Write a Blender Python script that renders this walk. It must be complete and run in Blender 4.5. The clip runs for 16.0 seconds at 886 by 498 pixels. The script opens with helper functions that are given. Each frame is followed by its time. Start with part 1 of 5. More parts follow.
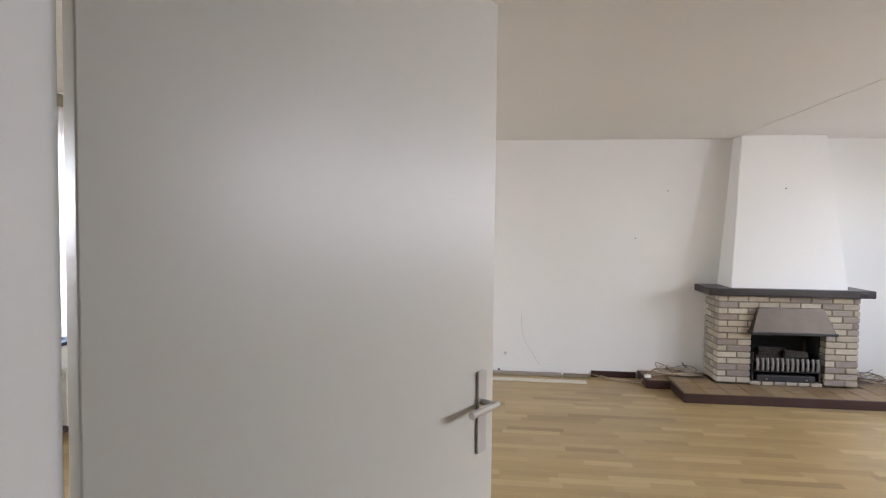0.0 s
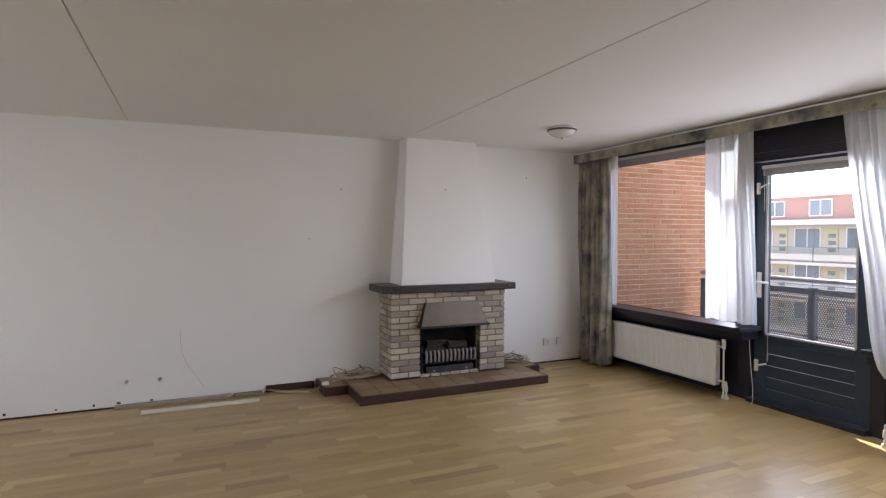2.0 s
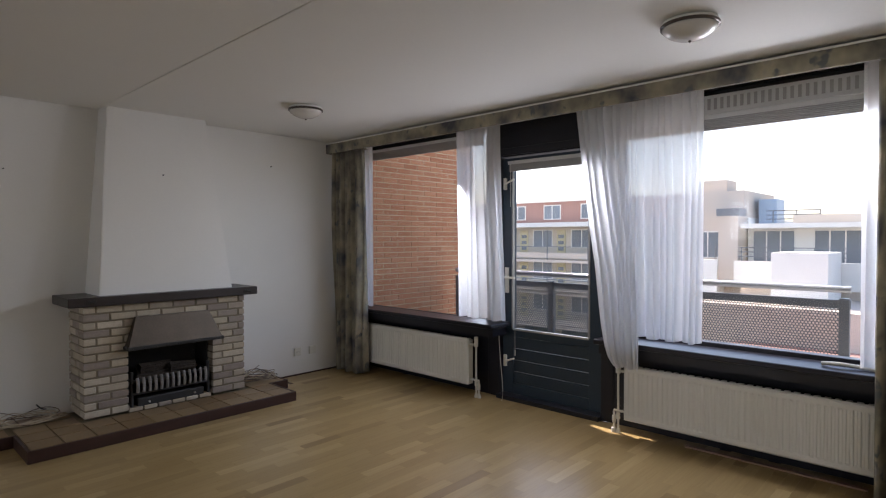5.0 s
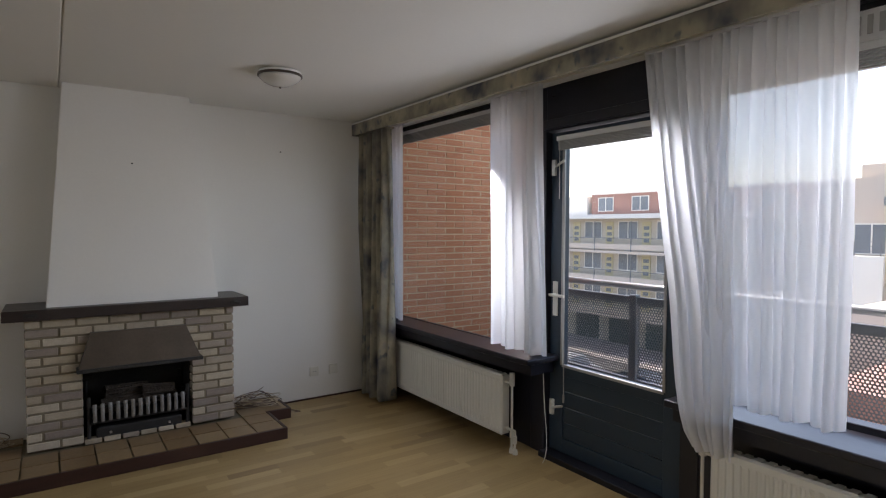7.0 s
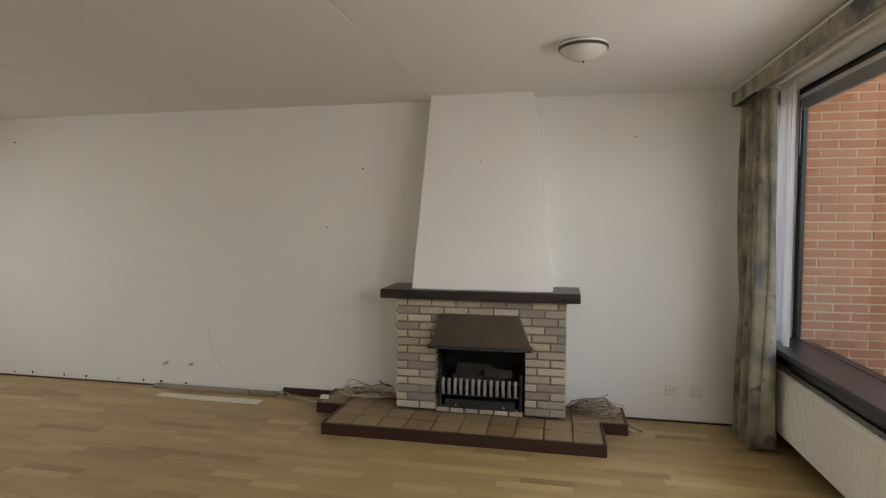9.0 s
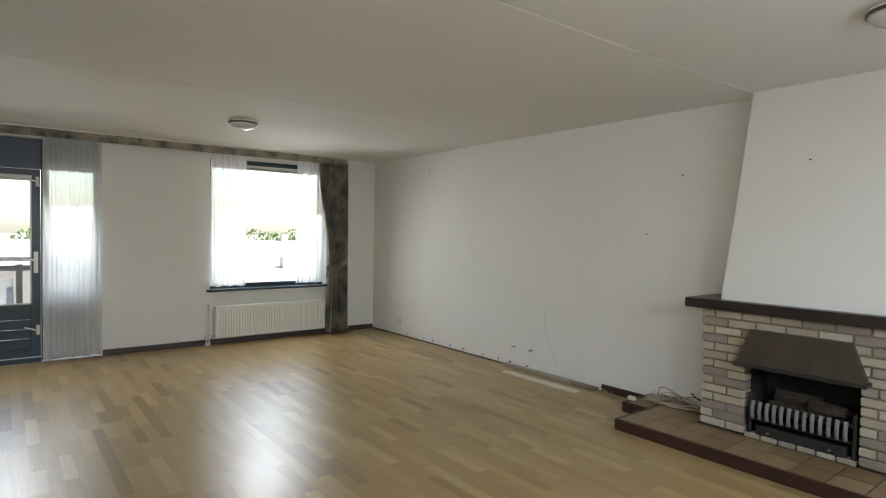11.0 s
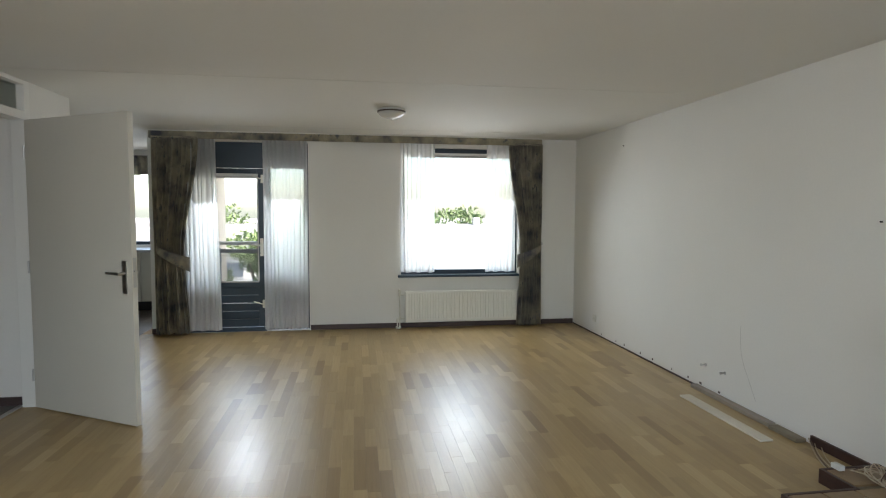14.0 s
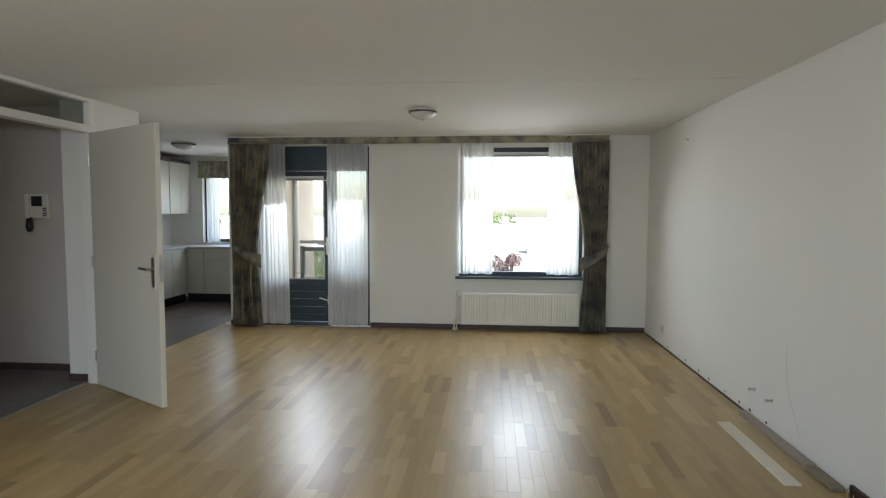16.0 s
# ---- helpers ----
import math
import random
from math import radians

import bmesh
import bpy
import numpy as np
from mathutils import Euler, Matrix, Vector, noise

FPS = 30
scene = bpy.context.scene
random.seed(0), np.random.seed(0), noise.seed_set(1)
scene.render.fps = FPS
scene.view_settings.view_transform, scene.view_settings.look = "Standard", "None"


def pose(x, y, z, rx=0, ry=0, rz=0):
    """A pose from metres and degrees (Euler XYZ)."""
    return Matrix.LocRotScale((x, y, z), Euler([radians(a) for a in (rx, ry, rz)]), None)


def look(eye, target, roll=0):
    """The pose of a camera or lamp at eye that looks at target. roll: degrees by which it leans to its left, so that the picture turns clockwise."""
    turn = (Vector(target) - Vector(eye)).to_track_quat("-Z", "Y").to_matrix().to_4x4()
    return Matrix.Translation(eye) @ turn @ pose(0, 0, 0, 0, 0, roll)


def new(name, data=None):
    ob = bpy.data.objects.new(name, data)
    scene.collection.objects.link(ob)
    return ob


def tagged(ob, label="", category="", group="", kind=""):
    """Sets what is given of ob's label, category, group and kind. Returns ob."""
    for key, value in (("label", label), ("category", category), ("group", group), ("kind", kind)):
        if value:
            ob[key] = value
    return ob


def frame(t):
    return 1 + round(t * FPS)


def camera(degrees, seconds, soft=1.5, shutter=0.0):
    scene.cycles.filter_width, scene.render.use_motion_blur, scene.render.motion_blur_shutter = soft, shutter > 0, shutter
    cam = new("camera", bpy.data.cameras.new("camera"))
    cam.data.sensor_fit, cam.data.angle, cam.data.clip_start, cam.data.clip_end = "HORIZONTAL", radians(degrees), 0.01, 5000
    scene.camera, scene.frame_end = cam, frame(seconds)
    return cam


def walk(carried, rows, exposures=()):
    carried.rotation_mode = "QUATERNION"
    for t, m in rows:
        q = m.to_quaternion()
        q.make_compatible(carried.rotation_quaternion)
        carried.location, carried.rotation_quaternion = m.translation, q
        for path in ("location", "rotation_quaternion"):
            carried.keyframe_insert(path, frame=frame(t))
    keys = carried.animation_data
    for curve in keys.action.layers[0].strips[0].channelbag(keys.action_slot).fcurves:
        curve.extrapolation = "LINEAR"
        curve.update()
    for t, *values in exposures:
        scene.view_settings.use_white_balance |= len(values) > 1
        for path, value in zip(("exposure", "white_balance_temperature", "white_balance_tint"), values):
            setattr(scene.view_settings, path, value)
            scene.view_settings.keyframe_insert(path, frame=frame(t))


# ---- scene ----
cam = camera(75.9, 16.0, soft=1.15)
PATH = [
    (0, (1.291, 0.62, 1.512), (1.067, 2.606, 1.433), 0.6),
    (0.5, (1.419, 0.757, 1.526), (1.377, 2.755, 1.449), 0.4),
    (1, (1.502, 0.899, 1.513), (1.72, 2.886, 1.438), 0.4),
    (1.5, (1.516, 1.045, 1.516), (2.059, 2.968, 1.444), 0.3),
    (2, (1.538, 1.077, 1.454), (2.35, 2.903, 1.404), 0.1),
    (2.5, (1.559, 1.134, 1.44), (2.583, 2.852, 1.393), 0.0),
    (3, (1.512, 1.157, 1.416), (2.706, 2.761, 1.374), 0.0),
    (3.5, (1.537, 1.188, 1.392), (2.846, 2.7, 1.359), -0.1),
    (4, (1.648, 1.223, 1.417), (3.016, 2.681, 1.368), -0.1),
    (4.5, (1.844, 1.347, 1.394), (3.28, 2.738, 1.35), -0.0),
    (4.7, (1.921, 1.408, 1.395), (3.378, 2.778, 1.354), -0.1),
    (6.8, (3.301, 1.812, 1.471), (4.522, 3.395, 1.398), 0.2),
    (7, (3.399, 1.888, 1.481), (4.535, 3.532, 1.403), 0.2),
    (7.5, (3.689, 2.03, 1.487), (4.556, 3.831, 1.41), 0.4),
    (8, (3.952, 2.161, 1.479), (4.526, 4.075, 1.399), 0.4),
    (8.5, (4.247, 2.207, 1.518), (4.319, 4.203, 1.411), 0.1),
    (9, (4.439, 2.128, 1.458), (4.032, 4.084, 1.364), 0.2),
    (9.5, (4.672, 2.075, 1.394), (3.854, 3.898, 1.326), 0.6),
    (10, (4.944, 2.12, 1.407), (3.796, 3.756, 1.33), 0.6),
    (10.2, (5.037, 2.112, 1.379), (3.786, 3.672, 1.315), 0.7),
    (12.3, (5.375, 2.723, 1.453), (3.525, 3.473, 1.339), 0.5),
    (12.5, (5.354, 2.82, 1.455), (3.484, 3.52, 1.339), 0.5),
    (13, (5.284, 3.06, 1.463), (3.372, 3.636, 1.34), 0.4),
    (13.5, (5.266, 3.377, 1.465), (3.317, 3.809, 1.337), 0.3),
    (14, (5.276, 3.654, 1.457), (3.303, 3.956, 1.329), 0.2),
    (14.5, (5.225, 3.866, 1.458), (3.242, 4.088, 1.326), 0.3),
    (15, (5.177, 4.134, 1.474), (3.184, 4.25, 1.34), 0.3),
    (15.5, (5.172, 4.394, 1.464), (3.176, 4.377, 1.332), 0.2),
    (16, (5.206, 4.603, 1.476), (3.218, 4.437, 1.344), 0.2),
]
EXPOSURE = [(0.0, 3.22, 6600, 22), (1.0, 2.82, 6650, 25), (2.0, 2.53, 6650, 23), (3.0, 2.26, 6650, 22), (4.5, 1.80, 6650, 22), (7.0, 1.64, 6750, 20), (8.0, 1.90, 7000, 19),
            (9.0, 2.33, 7650, 18), (10.0, 2.45, 7250, 15), (12.5, 2.42, 6620, 12), (16.0, 2.42, 6620, 11)]
walk(cam, [(t, look(eye, target, roll)) for t, eye, target, roll in PATH], EXPOSURE)

# ---- light ----
SUN_TRAVEL = Vector((-0.30, -1.0, -1.10)).normalized()
world = bpy.data.worlds.new("world")
scene.world = world
world.use_nodes = True
wn = world.node_tree.nodes
sky = wn.new("ShaderNodeTexSky")
sky.sky_type, sky.sun_disc = "NISHITA", False
sky.sun_elevation = math.asin(-SUN_TRAVEL.z)
sky.sun_rotation = math.atan2(-SUN_TRAVEL.x, -SUN_TRAVEL.y)
sky.dust_density, sky.air_density = 2.0, 1.0
wn["Background"].inputs["Strength"].default_value = 0.15
world.node_tree.links.new(sky.outputs["Color"], wn["Background"].inputs["Color"])
sun = new("sun", bpy.data.lights.new("sun", "SUN"))
sun.data.energy, sun.data.angle, sun.data.color = 3.4, radians(0.5), (1.0, 0.95, 0.88)
sun.rotation_mode = "QUATERNION"
sun.rotation_quaternion = SUN_TRAVEL.to_track_quat("-Z", "Y")



def window_light(x, into, y0, y1, z0, z1, watts, spread):
    """Stands in for the sky's light in a window's opening."""
    lamp = new("sky_light", bpy.data.lights.new("sky_light", "AREA"))
    lamp.data.shape, lamp.data.size, lamp.data.size_y = "RECTANGLE", y1 - y0, z1 - z0
    lamp.data.energy, lamp.data.color, lamp.data.spread = watts * 0.5, SKY_TINT, radians(spread)
    lamp.matrix_world = look((x, (y0 + y1) / 2, (z0 + z1) / 2), (x + into, (y0 + y1) / 2, (z0 + z1) / 2 - 0.55))


SKY_TINT = (0.82, 0.91, 1.0)
window_light(6.00, -1, 3.68, 4.08, 1.70, 1.94, 7.0, 165)
window_light(6.00, -1, 1.95, 2.62, 1.83, 2.08, 9.5, 150)
window_light(6.02, -1, 4.75, 5.00, 0.85, 2.10, 5.0, 170)
window_light(-1.94, 1, 4.66, 5.26, 1.30, 2.12, 6.2, 135)
window_light(-1.94, 1, 2.08, 2.45, 1.40, 1.86, 3.8, 130)
for ya, yb, za, watts in ((4.28, 4.60, 0.76, 1.2), (5.33, 5.66, 0.76, 1.2), (2.65, 3.00, 0.76, 1.3), (1.74, 2.02, 0.70, 1.0)):
    window_light(-1.945, 1, ya, yb, za, 1.95, watts, 140)
window_light(-4.21, 1, 0.05, 1.04, 1.40, 2.00, 3.4, 150)

# ---- materials ----
def tree(name):
    m = bpy.data.materials.new(name)
    m.use_nodes = True
    n, l = m.node_tree.nodes, m.node_tree.links
    return m, n, l, n["Principled BSDF"]


def link(l, a, b):
    l.new(a, b)


def mapped(n, l, scale, source="Object"):
    tc, mp = n.new("ShaderNodeTexCoord"), n.new("ShaderNodeMapping")
    mp.inputs["Scale"].default_value = scale
    l.new(tc.outputs[source], mp.inputs["Vector"])
    return mp.outputs["Vector"]


def noise_node(n, l, vec, scale, detail=4.0, rough=0.55):
    t = n.new("ShaderNodeTexNoise")
    t.inputs["Scale"].default_value, t.inputs["Detail"].default_value, t.inputs["Roughness"].default_value = scale, detail, rough
    l.new(vec, t.inputs["Vector"])
    return t.outputs["Fac"]


def ramp(n, l, fac, stops):
    r = n.new("ShaderNodeValToRGB")
    while len(r.color_ramp.elements) < len(stops):
        r.color_ramp.elements.new(0.5)
    for e, (p, c) in zip(r.color_ramp.elements, stops):
        e.position, e.color = p, (*c, 1)
    l.new(fac, r.inputs["Fac"])
    return r.outputs["Color"]


def mix(n, l, fac, a, b, kind="MIX"):
    m = n.new("ShaderNodeMix")
    m.data_type, m.blend_type = "RGBA", kind
    for sock, v in ((m.inputs["Factor"], fac), (m.inputs["A"], a), (m.inputs["B"], b)):
        if hasattr(v, "default_value"):
            l.new(v, sock)
        elif isinstance(v, (int, float)):
            sock.default_value = v
        else:
            sock.default_value = (*v, 1)
    return m.outputs["Result"]


def bump(n, l, fac, bsdf, strength, distance=0.002):
    b = n.new("ShaderNodeBump")
    b.inputs["Strength"].default_value, b.inputs["Distance"].default_value = strength, distance
    l.new(fac, b.inputs["Height"])
    l.new(b.outputs["Normal"], bsdf.inputs["Normal"])


def paint(name, col, rough=0.5, var=0.06, scale=2.0, fine=90.0, relief=0.15, metal=0.0, random_part=0.0, stretch=(1, 1, 1), dist=0.002):
    """A surface with variation at two scales and fine relief."""
    m, n, l, b = tree(name)
    v = mapped(n, l, stretch)
    big, small = noise_node(n, l, v, scale), noise_node(n, l, v, fine, 3)
    lo, hi = [c * (1 - var) for c in col], [min(1, c * (1 + var)) for c in col]
    c = ramp(n, l, big, [(0.3, lo), (0.7, hi)])
    c = mix(n, l, 0.35, c, ramp(n, l, small, [(0.3, lo), (0.7, hi)]))
    if random_part:
        oi = n.new("ShaderNodeObjectInfo")
        c = mix(n, l, 1.0, c, ramp(n, l, oi.outputs["Random"], [(0, [1 - random_part] * 3), (1, [1] * 3)]), "MULTIPLY")
    l.new(c, b.inputs["Base Color"])
    rr = n.new("ShaderNodeMapRange")
    rr.inputs["To Min"].default_value, rr.inputs["To Max"].default_value = max(0.02, rough - 0.06), min(1, rough + 0.06)
    l.new(big, rr.inputs["Value"])
    l.new(rr.outputs["Result"], b.inputs["Roughness"])
    b.inputs["Metallic"].default_value = metal
    bump(n, l, small, b, relief, dist)
    return m


def parquet(name, per_island):
    m, n, l, b = tree(name)
    if per_island:
        rnd = n.new("ShaderNodeNewGeometry").outputs["Random Per Island"]
    else:
        rnd = n.new("ShaderNodeObjectInfo").outputs["Random"]
    geo = n.new("ShaderNodeNewGeometry")
    off = n.new("ShaderNodeVectorMath")
    off.operation = "MULTIPLY_ADD"
    comb = n.new("ShaderNodeCombineXYZ")
    for k in range(3):
        l.new(rnd, comb.inputs[k])
    l.new(comb.outputs["Vector"], off.inputs[0])
    off.inputs[1].default_value = (13, 29, 7)
    l.new(geo.outputs["Position"], off.inputs[2])
    mp = n.new("ShaderNodeMapping")
    mp.inputs["Scale"].default_value = (1.6, 34, 1)
    l.new(off.outputs["Vector"], mp.inputs["Vector"])
    grain = noise_node(n, l, mp.outputs["Vector"], 2.2, 6, 0.65)
    base = ramp(n, l, rnd, [(0.0, (0.25, 0.162, 0.067)), (0.12, (0.34, 0.235, 0.10)), (0.85, (0.405, 0.287, 0.128)), (1.0, (0.475, 0.35, 0.17))])
    c = mix(n, l, 0.40, base, ramp(n, l, grain, [(0.25, (0.62, 0.55, 0.46)), (0.6, (1, 1, 1))]), "MULTIPLY")
    wear = noise_node(n, l, geo.outputs["Position"], 1.1, 5)
    c = mix(n, l, 0.25, c, ramp(n, l, wear, [(0.3, (0.75, 0.72, 0.68)), (0.7, (1.0, 1.0, 1.0))]), "MULTIPLY")
    l.new(c, b.inputs["Base Color"])
    r = n.new("ShaderNodeMapRange")
    r.inputs["From Min"].default_value, r.inputs["From Max"].default_value = 0.3, 0.7
    r.inputs["To Min"].default_value, r.inputs["To Max"].default_value = 0.285, 0.375
    l.new(wear, r.inputs["Value"])
    l.new(r.outputs["Result"], b.inputs["Roughness"])
    b.inputs["Specular IOR Level"].default_value = 0.44
    bump(n, l, grain, b, 0.08, 0.001)
    return m


def fabric(name):
    m, n, l, b = tree(name)
    v = mapped(n, l, (1.0, 1.0, 0.8))
    a, d = noise_node(n, l, v, 5.5, 3, 0.5), noise_node(n, l, v, 13.0, 2, 0.5)
    c = ramp(n, l, a, [(0.32, (0.12, 0.12, 0.14)), (0.42, (0.27, 0.25, 0.21)), (0.52, (0.39, 0.355, 0.265)), (0.64, (0.53, 0.475, 0.345)), (0.75, (0.32, 0.325, 0.345))])
    c = mix(n, l, ramp(n, l, d, [(0.62, (0, 0, 0)), (0.70, (1, 1, 1))]), c, (0.19, 0.20, 0.20))
    w = noise_node(n, l, mapped(n, l, (1, 1, 1)), 500, 1)
    l.new(c, b.inputs["Base Color"])
    b.inputs["Roughness"].default_value = 0.9
    b.inputs["Sheen Weight"].default_value = 0.15
    bump(n, l, w, b, 0.3, 0.001)
    tr, ms = n.new("ShaderNodeBsdfTranslucent"), n.new("ShaderNodeMixShader")
    l.new(c, tr.inputs["Color"])
    ms.inputs["Fac"].default_value = 0.34
    out = n["Material Output"]
    l.new(b.outputs["BSDF"], ms.inputs[1]); l.new(tr.outputs["BSDF"], ms.inputs[2])
    l.new(ms.outputs["Shader"], out.inputs["Surface"])
    return m


def sheer(name, open_part):
    m, n, l, b = tree(name)
    out = n["Material Output"]
    v = mapped(n, l, (1, 1, 1))
    weave = noise_node(n, l, v, 900, 1)
    c = ramp(n, l, weave, [(0.3, (0.86, 0.86, 0.87)), (0.7, (0.94, 0.94, 0.94))])
    d, t, tp = n.new("ShaderNodeBsdfDiffuse"), n.new("ShaderNodeBsdfTranslucent"), n.new("ShaderNodeBsdfTransparent")
    l.new(c, d.inputs["Color"]); l.new(c, t.inputs["Color"])
    m1, m2 = n.new("ShaderNodeMixShader"), n.new("ShaderNodeMixShader")
    m1.inputs["Fac"].default_value = 0.62
    m2.inputs["Fac"].default_value = open_part
    l.new(d.outputs["BSDF"], m1.inputs[1]); l.new(t.outputs["BSDF"], m1.inputs[2])
    l.new(m1.outputs["Shader"], m2.inputs[1]); l.new(tp.outputs["BSDF"], m2.inputs[2])
    l.new(m2.outputs["Shader"], out.inputs["Surface"])
    return m


def pane_glass(name, tint=(0.95, 0.97, 0.96)):
    m, n, l, b = tree(name)
    out = n["Material Output"]
    g, tp, ms, lw = n.new("ShaderNodeBsdfGlossy"), n.new("ShaderNodeBsdfTransparent"), n.new("ShaderNodeMixShader"), n.new("ShaderNodeLayerWeight")
    g.inputs["Roughness"].default_value = 0.0
    tp.inputs["Color"].default_value = (*tint, 1)
    pw, mr = n.new("ShaderNodeMath"), n.new("ShaderNodeMapRange")
    pw.operation = "POWER"
    pw.inputs[1].default_value = 5.0
    lw.inputs["Blend"].default_value = 0.5
    l.new(lw.outputs["Facing"], pw.inputs[0])
    l.new(pw.outputs[0], mr.inputs["Value"])
    mr.inputs["To Min"].default_value, mr.inputs["To Max"].default_value = 0.014, 0.9
    l.new(mr.outputs["Result"], ms.inputs["Fac"])
    l.new(tp.outputs["BSDF"], ms.inputs[1]); l.new(g.outputs["BSDF"], ms.inputs[2])
    l.new(ms.outputs["Shader"], out.inputs["Surface"])
    return m


def perforated(name, col, pitch, radius):
    m, n, l, b = tree(name)
    b.inputs["Base Color"].default_value, b.inputs["Roughness"].default_value = (*col, 1), 0.5
    geo = n.new("ShaderNodeNewGeometry")
    sep = n.new("ShaderNodeSeparateXYZ")
    l.new(geo.outputs["Position"], sep.inputs[0])

    def op(kind, a, bb=0.0):
        q = n.new("ShaderNodeMath")
        q.operation = kind
        for k, v in ((0, a), (1, bb)):
            if isinstance(v, (int, float)):
                q.inputs[k].default_value = v
            else:
                l.new(v, q.inputs[k])
        return q.outputs[0]
    row_h = pitch * 0.866
    zz = op("DIVIDE", sep.outputs["Z"], row_h)
    row = op("FLOOR", zz)
    half = op("MULTIPLY", op("MODULO", op("ADD", row, 1000.0), 2.0), 0.5)
    yy = op("ADD", op("DIVIDE", sep.outputs["Y"], pitch), op("ADD", half, 1000.0))
    dy = op("MULTIPLY", op("SUBTRACT", op("FRACT", yy), 0.5), pitch)
    dz = op("MULTIPLY", op("SUBTRACT", op("SUBTRACT", zz, row), 0.5), row_h)
    dist = op("SQRT", op("ADD", op("MULTIPLY", dy, dy), op("MULTIPLY", dz, dz)))
    hole = op("LESS_THAN", dist, radius)
    tp, ms, out = n.new("ShaderNodeBsdfTransparent"), n.new("ShaderNodeMixShader"), n["Material Output"]
    l.new(hole, ms.inputs["Fac"]); l.new(b.outputs["BSDF"], ms.inputs[1]); l.new(tp.outputs["BSDF"], ms.inputs[2])
    l.new(ms.outputs["Shader"], out.inputs["Surface"])
    return m


def brick_mat(name, stops, rough=0.85, relief=0.5):
    m, n, l, b = tree(name)
    oi = n.new("ShaderNodeObjectInfo")
    v = mapped(n, l, (1, 1, 1), "Generated")
    geo = n.new("ShaderNodeNewGeometry")
    c = ramp(n, l, oi.outputs["Random"], stops)
    s1, s2 = noise_node(n, l, geo.outputs["Position"], 26, 4), noise_node(n, l, geo.outputs["Position"], 160, 3)
    c = mix(n, l, 0.5, c, ramp(n, l, s1, [(0.3, (0.72, 0.70, 0.70)), (0.65, (1, 1, 1))]), "MULTIPLY")
    c = mix(n, l, 0.4, c, ramp(n, l, s2, [(0.3, (0.75, 0.75, 0.75)), (0.65, (1, 1, 1))]), "MULTIPLY")
    l.new(c, b.inputs["Base Color"])
    b.inputs["Roughness"].default_value = rough
    bump(n, l, s2, b, relief, 0.003)
    return m


WALL = paint("wall_paint", (0.77, 0.755, 0.705), 0.75, 0.03, 0.9, 60, 0.12)
CEIL = paint("ceiling_paint", (0.74, 0.73, 0.69), 0.85, 0.025, 0.7, 45, 0.2)
# darker than WALL: the dimness of the hall is put into this base colour
HALL_SHADED = paint("hall_paint_shaded", (0.56, 0.52, 0.47), 0.8, 0.04, 1.2, 60, 0.15)
WHITE = paint("white_gloss_paint", (0.80, 0.79, 0.74), 0.35, 0.02, 1.5, 50, 0.04)
DOORW = paint("door_paint", (0.68, 0.65, 0.565), 0.38, 0.02, 1.2, 40, 0.04)
RADW = paint("radiator_enamel", (0.80, 0.79, 0.72), 0.35, 0.015, 2, 60, 0.02)
BLUE = paint("dark_blue_paint", (0.022, 0.040, 0.060), 0.35, 0.1, 2, 60, 0.05)
BLACKW = paint("dark_stained_wood", (0.013, 0.013, 0.019), 0.30, 0.25, 3, 50, 0.12, stretch=(1, 1, 6))
DARKWOOD = paint("mantel_wood", (0.028, 0.019, 0.017), 0.35, 0.35, 3, 40, 0.25, stretch=(1, 6, 6))
TRIMWOOD = paint("brown_trim", (0.042, 0.016, 0.011), 0.45, 0.25, 4, 60, 0.2, stretch=(1, 8, 8))
BASEB = paint("brown_baseboard", (0.075, 0.050, 0.046), 0.5, 0.2, 3, 60, 0.1)
METAL = paint("brushed_steel", (0.55, 0.54, 0.52), 0.35, 0.05, 5, 200, 0.1, metal=1.0)
IRON = paint("black_iron", (0.022, 0.021, 0.020), 0.55, 0.3, 10, 120, 0.3)
COPPER = paint("hood_bronze", (0.10, 0.078, 0.058), 0.42, 0.2, 6, 80, 0.15, metal=0.6)
STEELPALE = paint("grate_bars", (0.22, 0.205, 0.185), 0.5, 0.2, 20, 100, 0.3)
SOOT = paint("soot", (0.030, 0.028, 0.026), 0.9, 0.5, 6, 60, 0.5)
LOG = paint("fire_log", (0.055, 0.042, 0.032), 0.95, 0.6, 9, 60, 0.8, dist=0.01)
MORTAR = paint("mortar", (0.21, 0.175, 0.12), 0.95, 0.2, 8, 120, 0.5)
MORTARB = paint("pale_mortar", (0.62, 0.47, 0.29), 0.95, 0.15, 8, 120, 0.4)
FBRICK = brick_mat("fireplace_brick", [(0, (0.28, 0.23, 0.195)), (0.25, (0.37, 0.315, 0.255)), (0.45, (0.44, 0.37, 0.27)), (0.75, (0.50, 0.43, 0.32)), (1, (0.57, 0.50, 0.39))])
OBRICK = brick_mat("orange_brick", [(0, (0.50, 0.19, 0.085)), (0.5, (0.56, 0.225, 0.105)), (1, (0.61, 0.27, 0.135))], 0.85, 0.3)
TILE = brick_mat("hearth_tile", [(0, (0.23, 0.145, 0.068)), (0.5, (0.27, 0.18, 0.09)), (1, (0.32, 0.22, 0.115))], 0.4, 0.15)
PARQ_ONE, PARQ_ALL = parquet("parquet_strip", False), parquet("parquet_field", True)
SUBFLOOR = paint("floor_joint", (0.26, 0.17, 0.09), 0.8)
FABRIC = fabric("patterned_curtain")
SHEER = sheer("sheer_curtain", 0.13)
SHEERW = sheer("sheer_curtain_fine", 0.26)
SHEERD = sheer("sheer_curtain_dense", 0.05)
GLASS = pane_glass("window_glass")
TRGLASS = pane_glass("transom_glass", (0.8, 0.82, 0.8))
